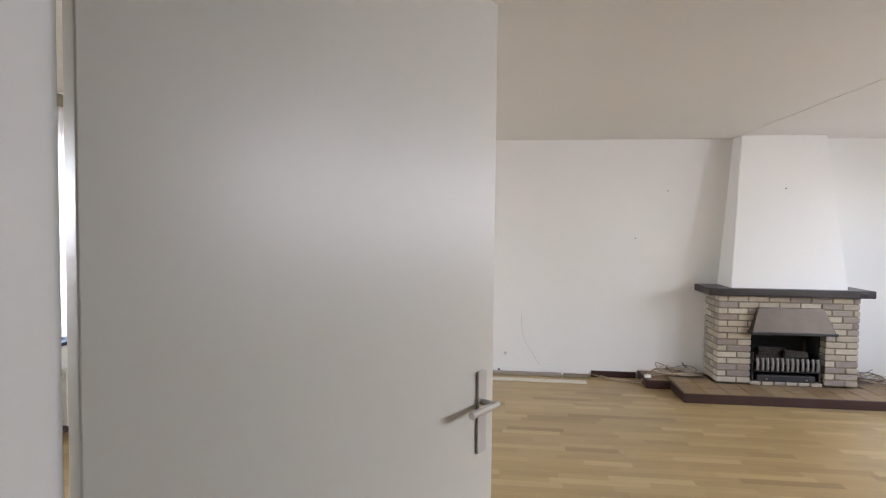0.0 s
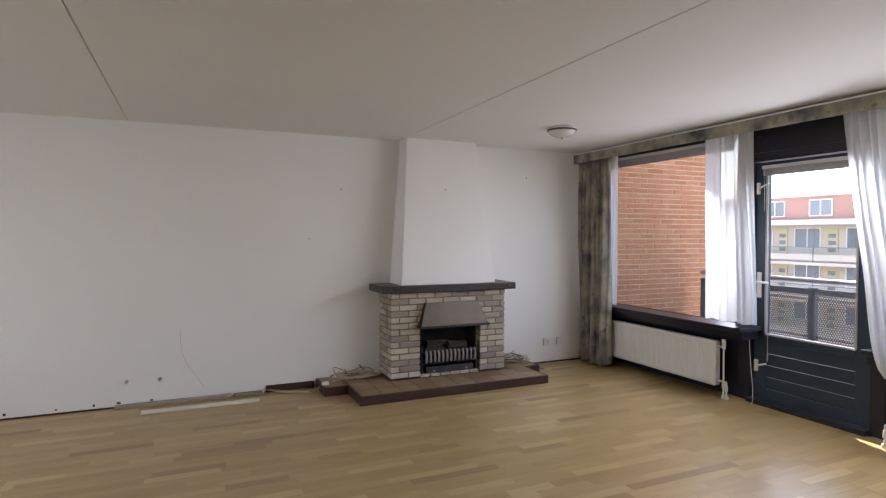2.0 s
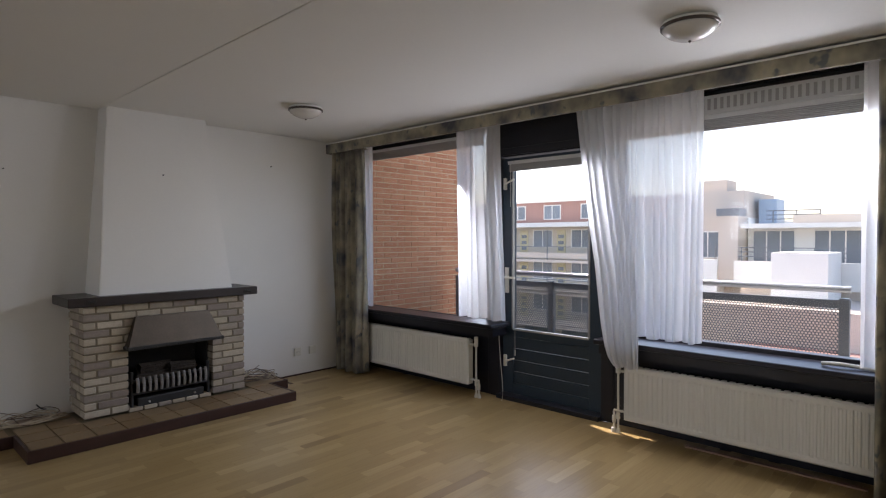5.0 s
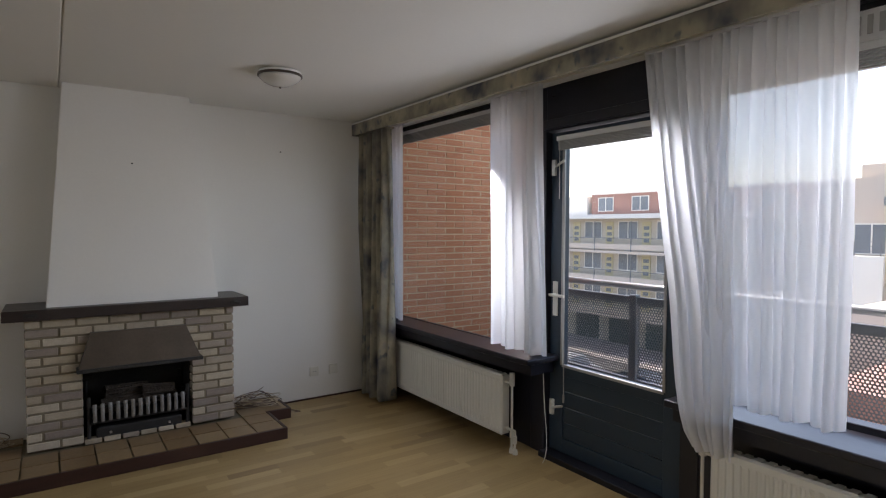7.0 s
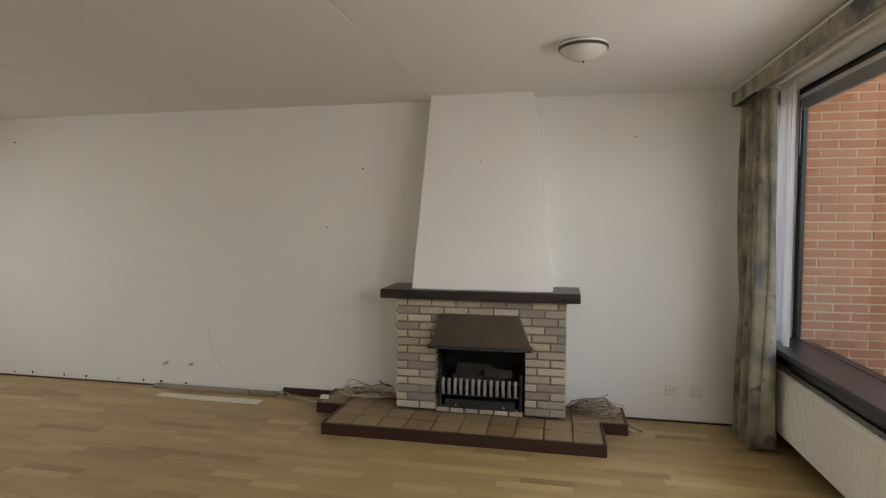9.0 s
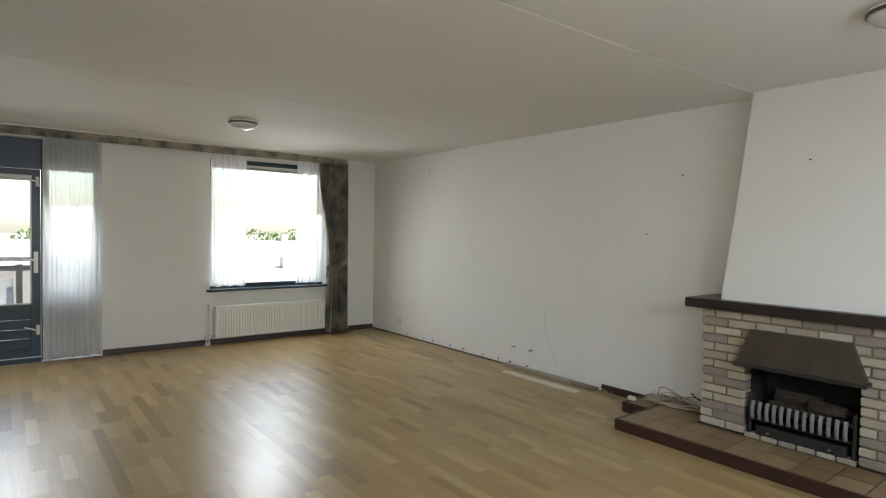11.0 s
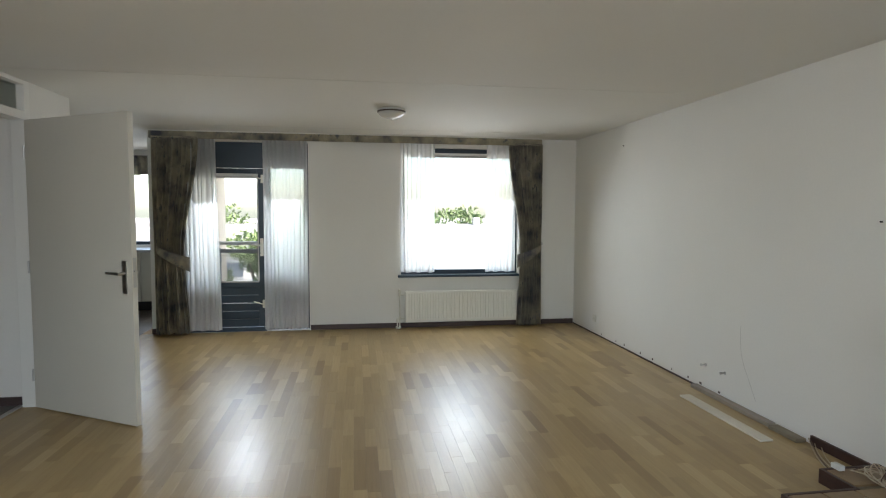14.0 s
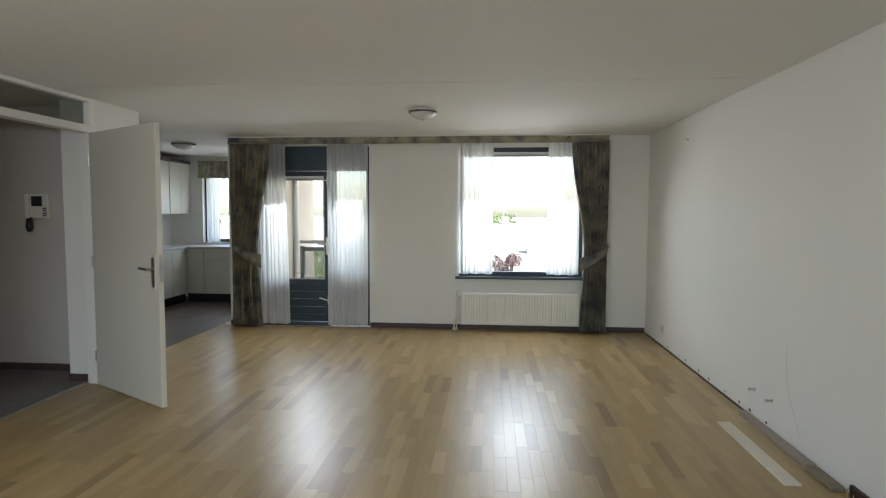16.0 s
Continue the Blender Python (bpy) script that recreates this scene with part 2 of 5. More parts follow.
OPAL = paint("opal_glass", (0.62, 0.60, 0.55), 0.25, 0.02, 4, 60, 0.02)
RING = paint("bronze_ring", (0.085, 0.065, 0.05), 0.4, 0.2, 6, 90, 0.1, metal=0.5)
PLASTIC = paint("white_plastic", (0.70, 0.68, 0.60), 0.4, 0.02, 4, 80, 0.03)
BLACKP = paint("black_plastic", (0.015, 0.015, 0.017), 0.3, 0.1, 6, 80, 0.03)
CABLEW = paint("pale_cable", (0.46, 0.38, 0.27), 0.5, 0.1, 10, 80, 0.05)
CABLEB = paint("brown_cable", (0.10, 0.06, 0.04), 0.5, 0.1, 10, 80, 0.05)
CARPET = paint("hall_carpet", (0.17, 0.155, 0.145), 0.98, 0.3, 30, 260, 1.0, dist=0.004)
KTILE = paint("kitchen_floor_tile", (0.15, 0.125, 0.105), 0.45, 0.25, 3, 40, 0.2, random_part=0.3)
KCAB = paint("kitchen_front", (0.56, 0.55, 0.48), 0.4, 0.02, 2, 60, 0.04)
KTOP = paint("kitchen_worktop", (0.42, 0.42, 0.42), 0.35, 0.15, 14, 120, 0.05)
GREYP = paint("grey_railing_paint", (0.17, 0.18, 0.19), 0.45, 0.1, 3, 80, 0.06)
RAILTOP = paint("handrail_alloy", (0.50, 0.51, 0.52), 0.4, 0.06, 3, 80, 0.05, metal=0.6)
PERF = perforated("perforated_sheet", (0.13, 0.135, 0.14), 0.025, 0.0090)
CONCRETE = paint("concrete", (0.38, 0.37, 0.35), 0.9, 0.15, 2, 60, 0.4)
ALU = paint("blind_alloy", (0.40, 0.39, 0.37), 0.4, 0.05, 3, 80, 0.05, metal=0.4)
VENTW = paint("vent_white", (0.66, 0.66, 0.64), 0.5, 0.03, 3, 60, 0.03)
PALEBOARD = paint("pale_board", (0.62, 0.57, 0.47), 0.7, 0.08, 3, 60, 0.1)
LATH = paint("bare_lath", (0.36, 0.24, 0.17), 0.6, 0.15, 4, 60, 0.1, stretch=(1, 0.2, 1))
DUCT = paint("cable_duct", (0.30, 0.25, 0.20), 0.55, 0.12, 4, 60, 0.1)
BBEIGE = paint("beige_brickwork", (0.50, 0.45, 0.37), 0.9, 0.1, 0.5, 8, 0.3)
BRED = paint("red_brickwork", (0.33, 0.19, 0.155), 0.9, 0.12, 0.5, 8, 0.3)
BWHITE = paint("white_render", (0.72, 0.70, 0.65), 0.85, 0.06, 0.4, 6, 0.2)
BTAN = paint("tan_panel", (0.56, 0.48, 0.40), 0.85, 0.06, 0.4, 6, 0.2)
DARKGLASS = paint("far_window_glass", (0.17, 0.195, 0.22), 0.18, 0.3, 0.3, 4, 0.02)
BLUEPANEL = paint("blue_glass_panel", (0.34, 0.43, 0.52), 0.5, 0.1, 1, 10, 0.05)
SCUFF = paint("scuff", (0.52, 0.50, 0.46), 0.8)
GARAGE = paint("garage_green", (0.03, 0.06, 0.06), 0.5, 0.1, 1, 10, 0.1)
YELLOWD = paint("yellow_door", (0.50, 0.44, 0.27), 0.5, 0.05, 1, 10, 0.1)
ASPHALT = paint("asphalt", (0.07, 0.068, 0.065), 0.95, 0.2, 0.4, 12, 0.4)
PAVE = paint("pavement_slabs", (0.30, 0.28, 0.26), 0.9, 0.15, 0.8, 10, 0.3)
ROOFT = paint("roof_felt", (0.20, 0.19, 0.18), 0.9, 0.15, 0.6, 10, 0.3)
SOLAR = paint("solar_panel", (0.015, 0.02, 0.035), 0.15, 0.2, 1, 10, 0.02)
LEAF = paint("foliage", (0.11, 0.155, 0.05), 0.7, 0.35, 1.5, 14, 0.2)
LEAFR = paint("purple_foliage", (0.075, 0.035, 0.04), 0.7, 0.4, 1.5, 14, 0.2)
BARK = paint("bark", (0.10, 0.075, 0.055), 0.95, 0.3, 4, 40, 0.8)
CARP = paint("car_paint", (0.55, 0.57, 0.60), 0.25, 0.03, 1, 20, 0.01, metal=0.4)
RUBBER = paint("rubber", (0.02, 0.02, 0.02), 0.8)

# ---- mesh helpers ----
def bx(bm, x0, x1, y0, y1, z0, z1, bevel=0.0):
    made = bmesh.ops.create_cube(bm, size=1.0)["verts"]
    for v in made:
        v.co = Vector(((x0 + x1) / 2 + v.co.x * (x1 - x0), (y0 + y1) / 2 + v.co.y * (y1 - y0), (z0 + z1) / 2 + v.co.z * (z1 - z0)))
    if bevel:
        edges = list({e for v in made for e in v.link_edges})
        bmesh.ops.bevel(bm, geom=edges, offset=bevel, segments=2, affect="EDGES", profile=0.5)
    return made


def box(x0, x1, y0, y1, z0, z1, bevel=0.0):
    bm = bmesh.new()
    bx(bm, x0, x1, y0, y1, z0, z1, bevel)
    return bm


def rod(bm, a, b, r, n=10, r2=None):
    a, b = Vector(a), Vector(b)
    d = b - a
    m = Matrix.Translation((a + b) / 2) @ d.to_track_quat("Z", "Y").to_matrix().to_4x4()
    bmesh.ops.create_cone(bm, cap_ends=True, segments=n, radius1=r, radius2=r if r2 is None else r2, depth=d.length, matrix=m)


def lathe(bm, profile, centre, n=40):
    """Turns a profile of (radius, z) round an upright axis."""
    rings = []
    for r, z in profile:
        rings.append([bm.verts.new((centre[0] + r * math.cos(2 * math.pi * k / n), centre[1] + r * math.sin(2 * math.pi * k / n), centre[2] + z)) for k in range(n)])
    for a, b in zip(rings, rings[1:]):
        for k in range(n):
            bm.faces.new((a[k], a[(k + 1) % n], b[(k + 1) % n], b[k]))
    bm.faces.new(rings[0]); bm.faces.new(rings[-1])
    bmesh.ops.recalc_face_normals(bm, faces=bm.faces)


def origin(ob):
    o = Vector((0, 0, 0))
    while ob:
        o += ob.location
        ob = ob.parent
    return o


def put(name, bm, material, smooth=False):
    me = bpy.data.meshes.new(name)
    bm.to_mesh(me)
    bm.free()
    me.materials.append(material)
    if smooth:
        for p in me.polygons:
            p.use_smooth = True
    return new(name, me)


def structure(name, bm, material, label="", category=""):
    return tagged(put(name, bm, material), label, category, "", "structure")


def thing(name, base, label, category, group="", kind=""):
    e = new(name)
    e.location = base
    e.empty_display_size = 0.05
    return tagged(e, label, category, group, kind)


def part(name, bm, material, parent, label="", smooth=False):
    """One mesh under a thing or a part; the bmesh is in world metres."""
    bmesh.ops.translate(bm, verts=bm.verts, vec=-origin(parent))
    ob = put(name, bm, material, smooth)
    ob.parent = parent
    if label:
        ob["label"] = label
    return ob


def curve_tube(name, points, r, material, parent=None, smooth_pts=True):
    cu = bpy.data.curves.new(name, "CURVE")
    cu.dimensions, cu.bevel_depth, cu.bevel_resolution, cu.resolution_u = "3D", r, 2, 4
    sp = cu.splines.new("NURBS" if smooth_pts else "POLY")
    sp.points.add(len(points) - 1)
    o = origin(parent) if parent else Vector((0, 0, 0))
    for p, q in zip(sp.points, points):
        p.co = (*(Vector(q) - o), 1)
    if smooth_pts:
        sp.use_endpoint_u, sp.order_u = True, 3
    cu.materials.append(material)
    ob = new(name, cu)
    ob.parent = parent
    return ob


# ---- plan ----
NORTH, WEST, EAST, SOUTH, H = 6.5, -1.86, 6.035, 1.285, 2.4
KSOUTH, KNORTH, KWEST, KEAST = -0.87, 1.25, -4.15, 0.03
HWEST, HSOUTH = 0.36, -1.6
T = 0.28

# ---- walls ----
structure("wall_north", box(WEST - T, EAST + 0.03, NORTH, NORTH + T, -0.3, 2.75), WALL, "cream painted plaster wall with nail holes", "wall")

# west wall with a door opening, its side light and a window
bm = bmesh.new()
bx(bm, WEST - T, WEST, KNORTH, 1.55, 0, H)
bx(bm, WEST - T, WEST, 3.08, 4.21, 0, H)
bx(bm, WEST - T, WEST, 5.74, NORTH, 0, H)
bx(bm, WEST - T, WEST, 1.55, 3.08, 2.30, H)
bx(bm, WEST - T, WEST, 4.21, 5.74, 0, 0.64)
bx(bm, WEST - T, WEST, 4.21, 5.74, 2.27, H)
structure("wall_west", bm, WALL, "cream painted plaster wall round a balcony door and a window", "wall")

# south wall: the pier between kitchen and hall, the double opening with its transom, the rest behind the way in
bm = bmesh.new()
bx(bm, KEAST, 0.65, SOUTH - 0.30, SOUTH, 0, H)
bx(bm, 3.02, EAST + 0.1, SOUTH - 0.15, SOUTH, 0, H)
structure("wall_south", bm, WALL, "cream painted plaster wall beside the hall doorway", "wall")
# hall walls, their shade carried by the darker colour
structure("wall_hall_west", box(KEAST + 0.13, HWEST, HSOUTH, SOUTH - 0.30, 0, H), HALL_SHADED, "plain painted hall wall, its shade put into a darker colour", "wall")
structure("wall_hall_south", box(KEAST, 3.3, HSOUTH - 0.1, HSOUTH, 0, H), HALL_SHADED, "plain painted hall wall, darkened in colour for shade", "wall")
structure("wall_hall_east", box(3.02, 3.15, HSOUTH, SOUTH - 0.15, 0, H), HALL_SHADED, "plain painted hall wall, darkened in colour for shade", "wall")
structure("wall_kitchen_east", box(KEAST, KEAST + 0.13, KSOUTH, SOUTH - 0.30, 0, H), WALL, "plain painted kitchen wall", "wall")
structure("wall_kitchen_south", box(KWEST - T, KEAST, KSOUTH - 0.1, KSOUTH, 0, H), WALL, "plain painted kitchen wall", "wall")
bm = bmesh.new()
bx(bm, KWEST - T, WEST - T, KNORTH, KNORTH + 0.26, -0.3, 2.7)
structure("wall_kitchen_north", bm, WALL, "kitchen side wall beside the west balcony", "wall")
KW0, KW1, KZ0, KZ1 = -0.30, 1.10, 0.94, 2.22
bm = bmesh.new()
bx(bm, KWEST - T, KWEST, KSOUTH, KW0, 0, H)
bx(bm, KWEST - T, KWEST, KW1, KNORTH, 0, H)
bx(bm, KWEST - T, KWEST, KW0, KW1, 0, KZ0)
bx(bm, KWEST - T, KWEST, KW0, KW1, KZ1, H)
structure("wall_kitchen_west", bm, WALL, "painted kitchen wall round a window", "wall")

# east side: dark timber front with two windows and a door between
W1A, W1B, W2A, W2B, DA, DB, SILL, LINT = 4.69, 6.48, 1.55, 3.435, 3.555, 4.525, 0.63, 2.37
bm = bmesh.new()
bx(bm, EAST, EAST + 0.14, W1A - 0.10, NORTH, -0.2, SILL)
bx(bm, EAST, EAST + 0.14, SOUTH - 0.15, W2B + 0.06, -0.2, SILL)
bx(bm, EAST, EAST + 0.14, SOUTH - 0.15, NORTH, LINT, H + 0.2)
bx(bm, EAST, EAST + 0.14, SOUTH - 0.15, W2A, SILL, LINT)
bx(bm, EAST, EAST + 0.035, W1B, NORTH, SILL, LINT)
structure("wall_east", bm, BLACKW, "dark stained timber front below the windows", "wall")

# ---- ceiling, one mesh of wide plates with joints between them ----
bm = bmesh.new()
seams = [KWEST - T, WEST + 0.54, 1.07, 3.46, 5.86, EAST + 0.14]
for a, b in zip(seams, seams[1:]):
    bx(bm, a + 0.0016, b - 0.0016, HSOUTH - 0.1, NORTH, H, H + 0.12, 0.007)
bx(bm, KWEST - T, EAST + 0.14, HSOUTH - 0.1, NORTH, H + 0.012, H + 0.2)
structure("ceiling", bm, CEIL, "off-white painted ceiling of wide plates with fine joints", "ceiling")

# ---- floors ----
structure("floor_base", box(WEST, EAST, 1.13, NORTH, -0.10, -0.006), SUBFLOOR, "dark joints under the parquet", "floor")
structure("floor_hall", box(KEAST + 0.1, 3.05, HSOUTH, SOUTH - 0.14, -0.10, 0.0), CARPET, "short-pile grey-brown hall carpet", "floor")
structure("threshold_strip", box(0.665, 3.02, SOUTH - 0.14, SOUTH - 0.10, -0.02, 0.006, 0.002), METAL, "narrow metal floor strip in the doorway", "trim")
kfloor = structure("floor_kitchen", box(KWEST, 0.03, KSOUTH, 1.125, -0.10, -0.006), MORTAR, "brown-grey kitchen floor tiles", "floor")

# ---- mouldings ----
structure("baseboard_west", box(WEST, WEST + 0.016, 3.09, NORTH - 0.01, 0, 0.062, 0.003), BASEB, "brown wooden baseboard", "baseboard")
structure("baseboard_west_end", box(WEST, WEST + 0.016, KNORTH, 1.55, 0, 0.062, 0.003), BASEB, "brown wooden baseboard", "baseboard")
structure("baseboard_north", box(2.16, 2.60, NORTH - 0.018, NORTH, 0, 0.062, 0.003), TRIMWOOD, "short left-over length of brown baseboard", "baseboard")
structure("baseboard_hall", box(HWEST, HWEST + 0.014, HSOUTH, SOUTH - 0.30, 0, 0.065, 0.003), BASEB, "dark hall baseboard", "baseboard")
structure("baseboard_pier", box(0.65, 0.664, SOUTH - 0.30, SOUTH - 0.05, 0, 0.065, 0.003), BASEB, "dark hall baseboard", "baseboard")
structure("trim_north_edge", box(WEST + 0.02, 1.0, NORTH - 0.012, NORTH, 0, 0.012), TRIMWOOD, "thin brown edge where the baseboard was taken off", "trim")
structure("trim_north_edge_east", box(4.9, 5.95, NORTH - 0.012, NORTH, 0, 0.012), TRIMWOOD, "thin brown edge where the baseboard was taken off", "trim")

# ---- east windows and door ----
def timber_window(name, x, y0, y1, z0, z1, fw, depth, frame_mat, pane_label, label, mullions=()):
    """A framed pane in a wall that runs along y; x is the inner face of the frame."""
    w = thing(name, (x + depth / 2, (y0 + y1) / 2, z0), label, "window", "", "structure")
    bm = bmesh.new()
    bx(bm, x, x + depth, y0, y1, z0, z0 + fw, 0.004)
    bx(bm, x, x + depth, y0, y1, z1 - fw, z1, 0.004)
    bx(bm, x, x + depth, y0, y0 + fw, z0 + fw, z1 - fw, 0.004)
    bx(bm, x, x + depth, y1 - fw, y1, z0 + fw, z1 - fw, 0.004)
    part("window_frame", bm, frame_mat, w)
    g = part("pane", box(x + depth * 0.6, x + depth * 0.6 + 0.006, y0 + fw - 0.008, y1 - fw + 0.008, z0 + fw - 0.008, z1 - fw + 0.008), GLASS, w, pane_label)
    g.visible_shadow = False
    return w


win1 = timber_window("window_1", EAST + 0.004, W1A - 0.04, W1B, SILL, LINT, 0.036, 0.03, BLACKW, "clear pane", "large fixed window in a dark timber frame towards the brick side wall")
win2 = timber_window("window_2", EAST + 0.03, W2A, W2B + 0.02, SILL, LINT, 0.06, 0.08, BLACKW, "clear pane", "large fixed window in a dark timber frame over the balcony")


def sill_board(name, y0, y1):
    bm = box(5.79, EAST + 0.03, y0, y1, SILL - 0.004, SILL + 0.032, 0.007)
    bx(bm, 5.84, EAST, y0 + 0.02, y1 - 0.02, SILL - 0.075, SILL - 0.004)
    tagged(put(name, bm, BLACKW), "dark stained wooden window sill with a polished top", "window sill", "", "structure")


sill_board("window_sill_1", 4.435, NORTH)
sill_board("window_sill_2", SOUTH, DA - 0.06)

# the posts and the head of the door, between the two windows
bm = bmesh.new()
bx(bm, EAST - 0.01, EAST + 0.12, DB, W1A - 0.04, 0, H, 0.004)
bx(bm, EAST - 0.01, EAST + 0.12, W2B + 0.02, DA, 0, H, 0.004)
bx(bm, EAST - 0.01, EAST + 0.12, DA, DB, 2.09, H, 0.004)
bx(bm, EAST - 0.025, EAST - 0.01, DA - 0.02, DB + 0.02, 2.10, 2.16, 0.004)
bx(bm, EAST - 0.06, EAST + 0.12, DA, DB, -0.02, 0.035, 0.004)
structure("door_frame_east", bm, BLACKW, "dark stained door posts, head and threshold", "door frame")


def lever(bm, base, out, along, plate_h=0.22):
    """A lever on a long plate; out points from the door, along is the way the lever points."""
    b, o, a = Vector(base), Vector(out), Vector(along)
    side = Vector((0, 0, 1)).cross(o)
    pts = []
    for u in (-0.019, 0.019):
        for h in (-plate_h * 0.62, plate_h * 0.38):
            for d in (0, 0.008):
                pts.append(bm.verts.new(b + side * u + Vector((0, 0, h)) + o * d))
    bmesh.ops.convex_hull(bm, input=pts)
    rod(bm, b, b + o * 0.055, 0.009)
    rod(bm, b + o * 0.05 - a * 0.008, b + o * 0.05 + a * 0.115, 0.0095)


def balcony_door(name, x, inward, y0, y1, z1, g0, g1, gy0, gy1, hinge_y, handle_y, label):
    """A half-glazed door whose inner face is at x; inward is the sign of the way into the room."""
    d = thing(name, (x, (y0 + y1) / 2, 0.03), label, "door", "", "structure")
    xa, xb = sorted((x, x - inward * 0.05))
    bm = bmesh.new()
    bx(bm, xa, xb, y0, gy0, 0.04, z1, 0.004)
    bx(bm, xa, xb, gy1, y1, 0.04, z1, 0.004)
    bx(bm, xa, xb, gy0, gy1, g1, z1, 0.004)
    bx(bm, xa, xb, gy0, gy1, 0.04, 0.13, 0.004)
    bx(bm, xa, xb, gy0, gy1, g0 - 0.07, g0, 0.004)
    part("leaf", bm, BLUE, d)
    n = 4
    for k in range(n):
        za = 0.13 + (g0 - 0.20) * k / n
        part("panel_board", box(xa + 0.012, xb - 0.012, gy0, gy1, za + 0.002, za + (g0 - 0.20) / n - 0.002, 0.004), BLUE, d)
    bm = bmesh.new()
    xi = x + inward * 0.006
    for (a, b, c, e) in ((gy0, gy1, g0 - 0.012, g0 + 0.004), (gy0 - 0.012, gy0 + 0.004, g0, g1), (gy1 - 0.004, gy1 + 0.012, g0, g1)):
        p, q = sorted((xi, x - inward * 0.01))
        bx(bm, p, q, a, b, c, e)
    part("glazing_bead", bm, ALU, d)
    g = part("pane", box((xa + xb) / 2 - 0.003, (xa + xb) / 2 + 0.003, gy0 - 0.005, gy1 + 0.005, g0 - 0.005, g1 + 0.005), GLASS, d, "clear pane")
    g.visible_shadow = False
    bm = bmesh.new()
    sgn = 1 if handle_y < (y0 + y1) / 2 else -1
    lever(bm, (x, handle_y, 1.05), (inward, 0, 0), (0, sgn, 0))
    part("door_handle", bm, PLASTIC, d, "white lever on a long plate")
    for z in (0.32, 1.86):
        bm = bmesh.new()
        ya, yb = sorted((handle_y, handle_y - sgn * 0.03))
        bx(bm, *sorted((x, x + inward * 0.02)), ya, yb, z - 0.05, z + 0.05, 0.003)
        rod(bm, (x + inward * 0.025, handle_y, z), (x + inward * 0.04, handle_y + sgn * 0.10, z + 0.035), 0.008)
        part("latch", bm, PLASTIC, d, "white lever latch")
    return d


balcony_door("door_east", EAST + 0.03, -1, DA + 0.01, DB - 0.01, 2.08, 0.605, 2.0, 3.68, 4.405, DA, 4.468, "closed dark blue half-glazed balcony door with a boarded foot")

# blinds rolled up under the heads
def blind(name, x, y0, y1, z, h=0.06, inward=-1):
    b = thing(name, (x, (y0 + y1) / 2, z), "raised aluminium venetian blind under the window head", "blind", "window blinds")
    part("head_rail", box(x - 0.02, x + 0.02, y0, y1, z + h, z + h + 0.03, 0.003), VENTW, b)
    for k in range(7):
        part("slat", box(x - 0.014, x + 0.014, y0 + 0.01, y1 - 0.01, z + 0.004 + k * h / 7, z + 0.004 + k * h / 7 + h / 11), ALU, b)
    bm = bmesh.new()
    rod(bm, (x - 0.02, y1 - 0.03, z + h), (x - 0.02, y1 - 0.03, z - 0.30), 0.002, 6)
    part("cord", bm, PLASTIC, b)
    return b


blind("venetian_blind", EAST + 0.005, W1A + 0.02, W1B - 0.02, 2.222, 0.08)
blind("venetian_blind", EAST - 0.005, DA + 0.10, DB - 0.10, 1.958, 0.06)
blind("venetian_blind", EAST + 0.005, W2A + 0.02, W2B - 0.04, 2.10, 0.075)
# long cord and chain beside the door
curve_cord = thing("hanging_cord", (EAST - 0.03, 4.53, 0.02), "thin white blind cord hanging beside the balcony door", "cord")
curve_tube("cord", [(EAST - 0.02, 4.53, 0.70), (EAST - 0.04, 4.50, 0.40), (EAST - 0.03, 4.47, 0.10), (EAST - 0.09, 4.43, 0.012), (EAST - 0.14, 4.40, 0.012)], 0.003, PLASTIC, curve_cord)
wand = thing("blind_wand", (EAST - 0.005, 4.36, 0.45), "thin clear wand of a venetian blind", "blind wand")
bm = bmesh.new()
rod(bm, (EAST - 0.005, 4.36, 0.42), (EAST - 0.005, 4.37, 1.96), 0.003, 6)
part("stick", bm, ALU, wand)
bm = bmesh.new()
rod(bm, (EAST - 0.005, 4.36, 0.38), (EAST - 0.005, 4.36, 0.43), 0.006, 8)
part("tassel", bm, ALU, wand)

# ventilation grille over the second window
vent = thing("window_vent", (EAST - 0.01, 2.4, 2.19), "white ventilation grille with upright slots above the window", "ventilation grille")
part("body", box(EAST + 0.005, EAST + 0.03, W2A + 0.03, W2B - 0.03, 2.212, 2.335, 0.003), VENTW, vent)
slot = None
for k in range(44):
    y = W2A + 0.07 + k * 0.04
    if slot is None:
        slot = part("slot", box(EAST - 0.001, EAST + 0.006, y, y + 0.018, 2.238, 2.312), ALU, vent)
    else:
        c = slot.copy()
        scene.collection.objects.link(c)
        c.location = slot.location + Vector((0, k * 0.04, 0))

# ---- pelmets ----
def pelmet(name, x0, x1, y0, y1, z0, z1):
    p = thing(name, ((x0 + x1) / 2, (y0 + y1) / 2, z0), "pelmet board covered in patterned grey-olive curtain fabric", "pelmet", "pelmets")
    front = x0 if x0 > 0 else x1
    back = x1 if x0 > 0 else x0
    fx = sorted((front, front + (0.016 if x0 > 0 else -0.016)))
    part("front_board", box(*fx, y0, y1, z0, z1, 0.003), FABRIC, p)
    part("top_board", box(x0, x1, y0, y1, z1, z1 + 0.012), WHITE, p)
    for ya in (y0, y1 - 0.014):
        part("end_board", box(x0 + 0.017, x1 - 0.017, ya, ya + 0.014, z0, z1), FABRIC, p)
    xm = (x0 + x1) / 2
    for off in (-0.04, 0.04):
        part("curtain_rail", box(xm + off - 0.008, xm + off + 0.008, y0 + 0.03, y1 - 0.03, z1 - 0.03, z1, 0.002), PLASTIC, p)
    return p


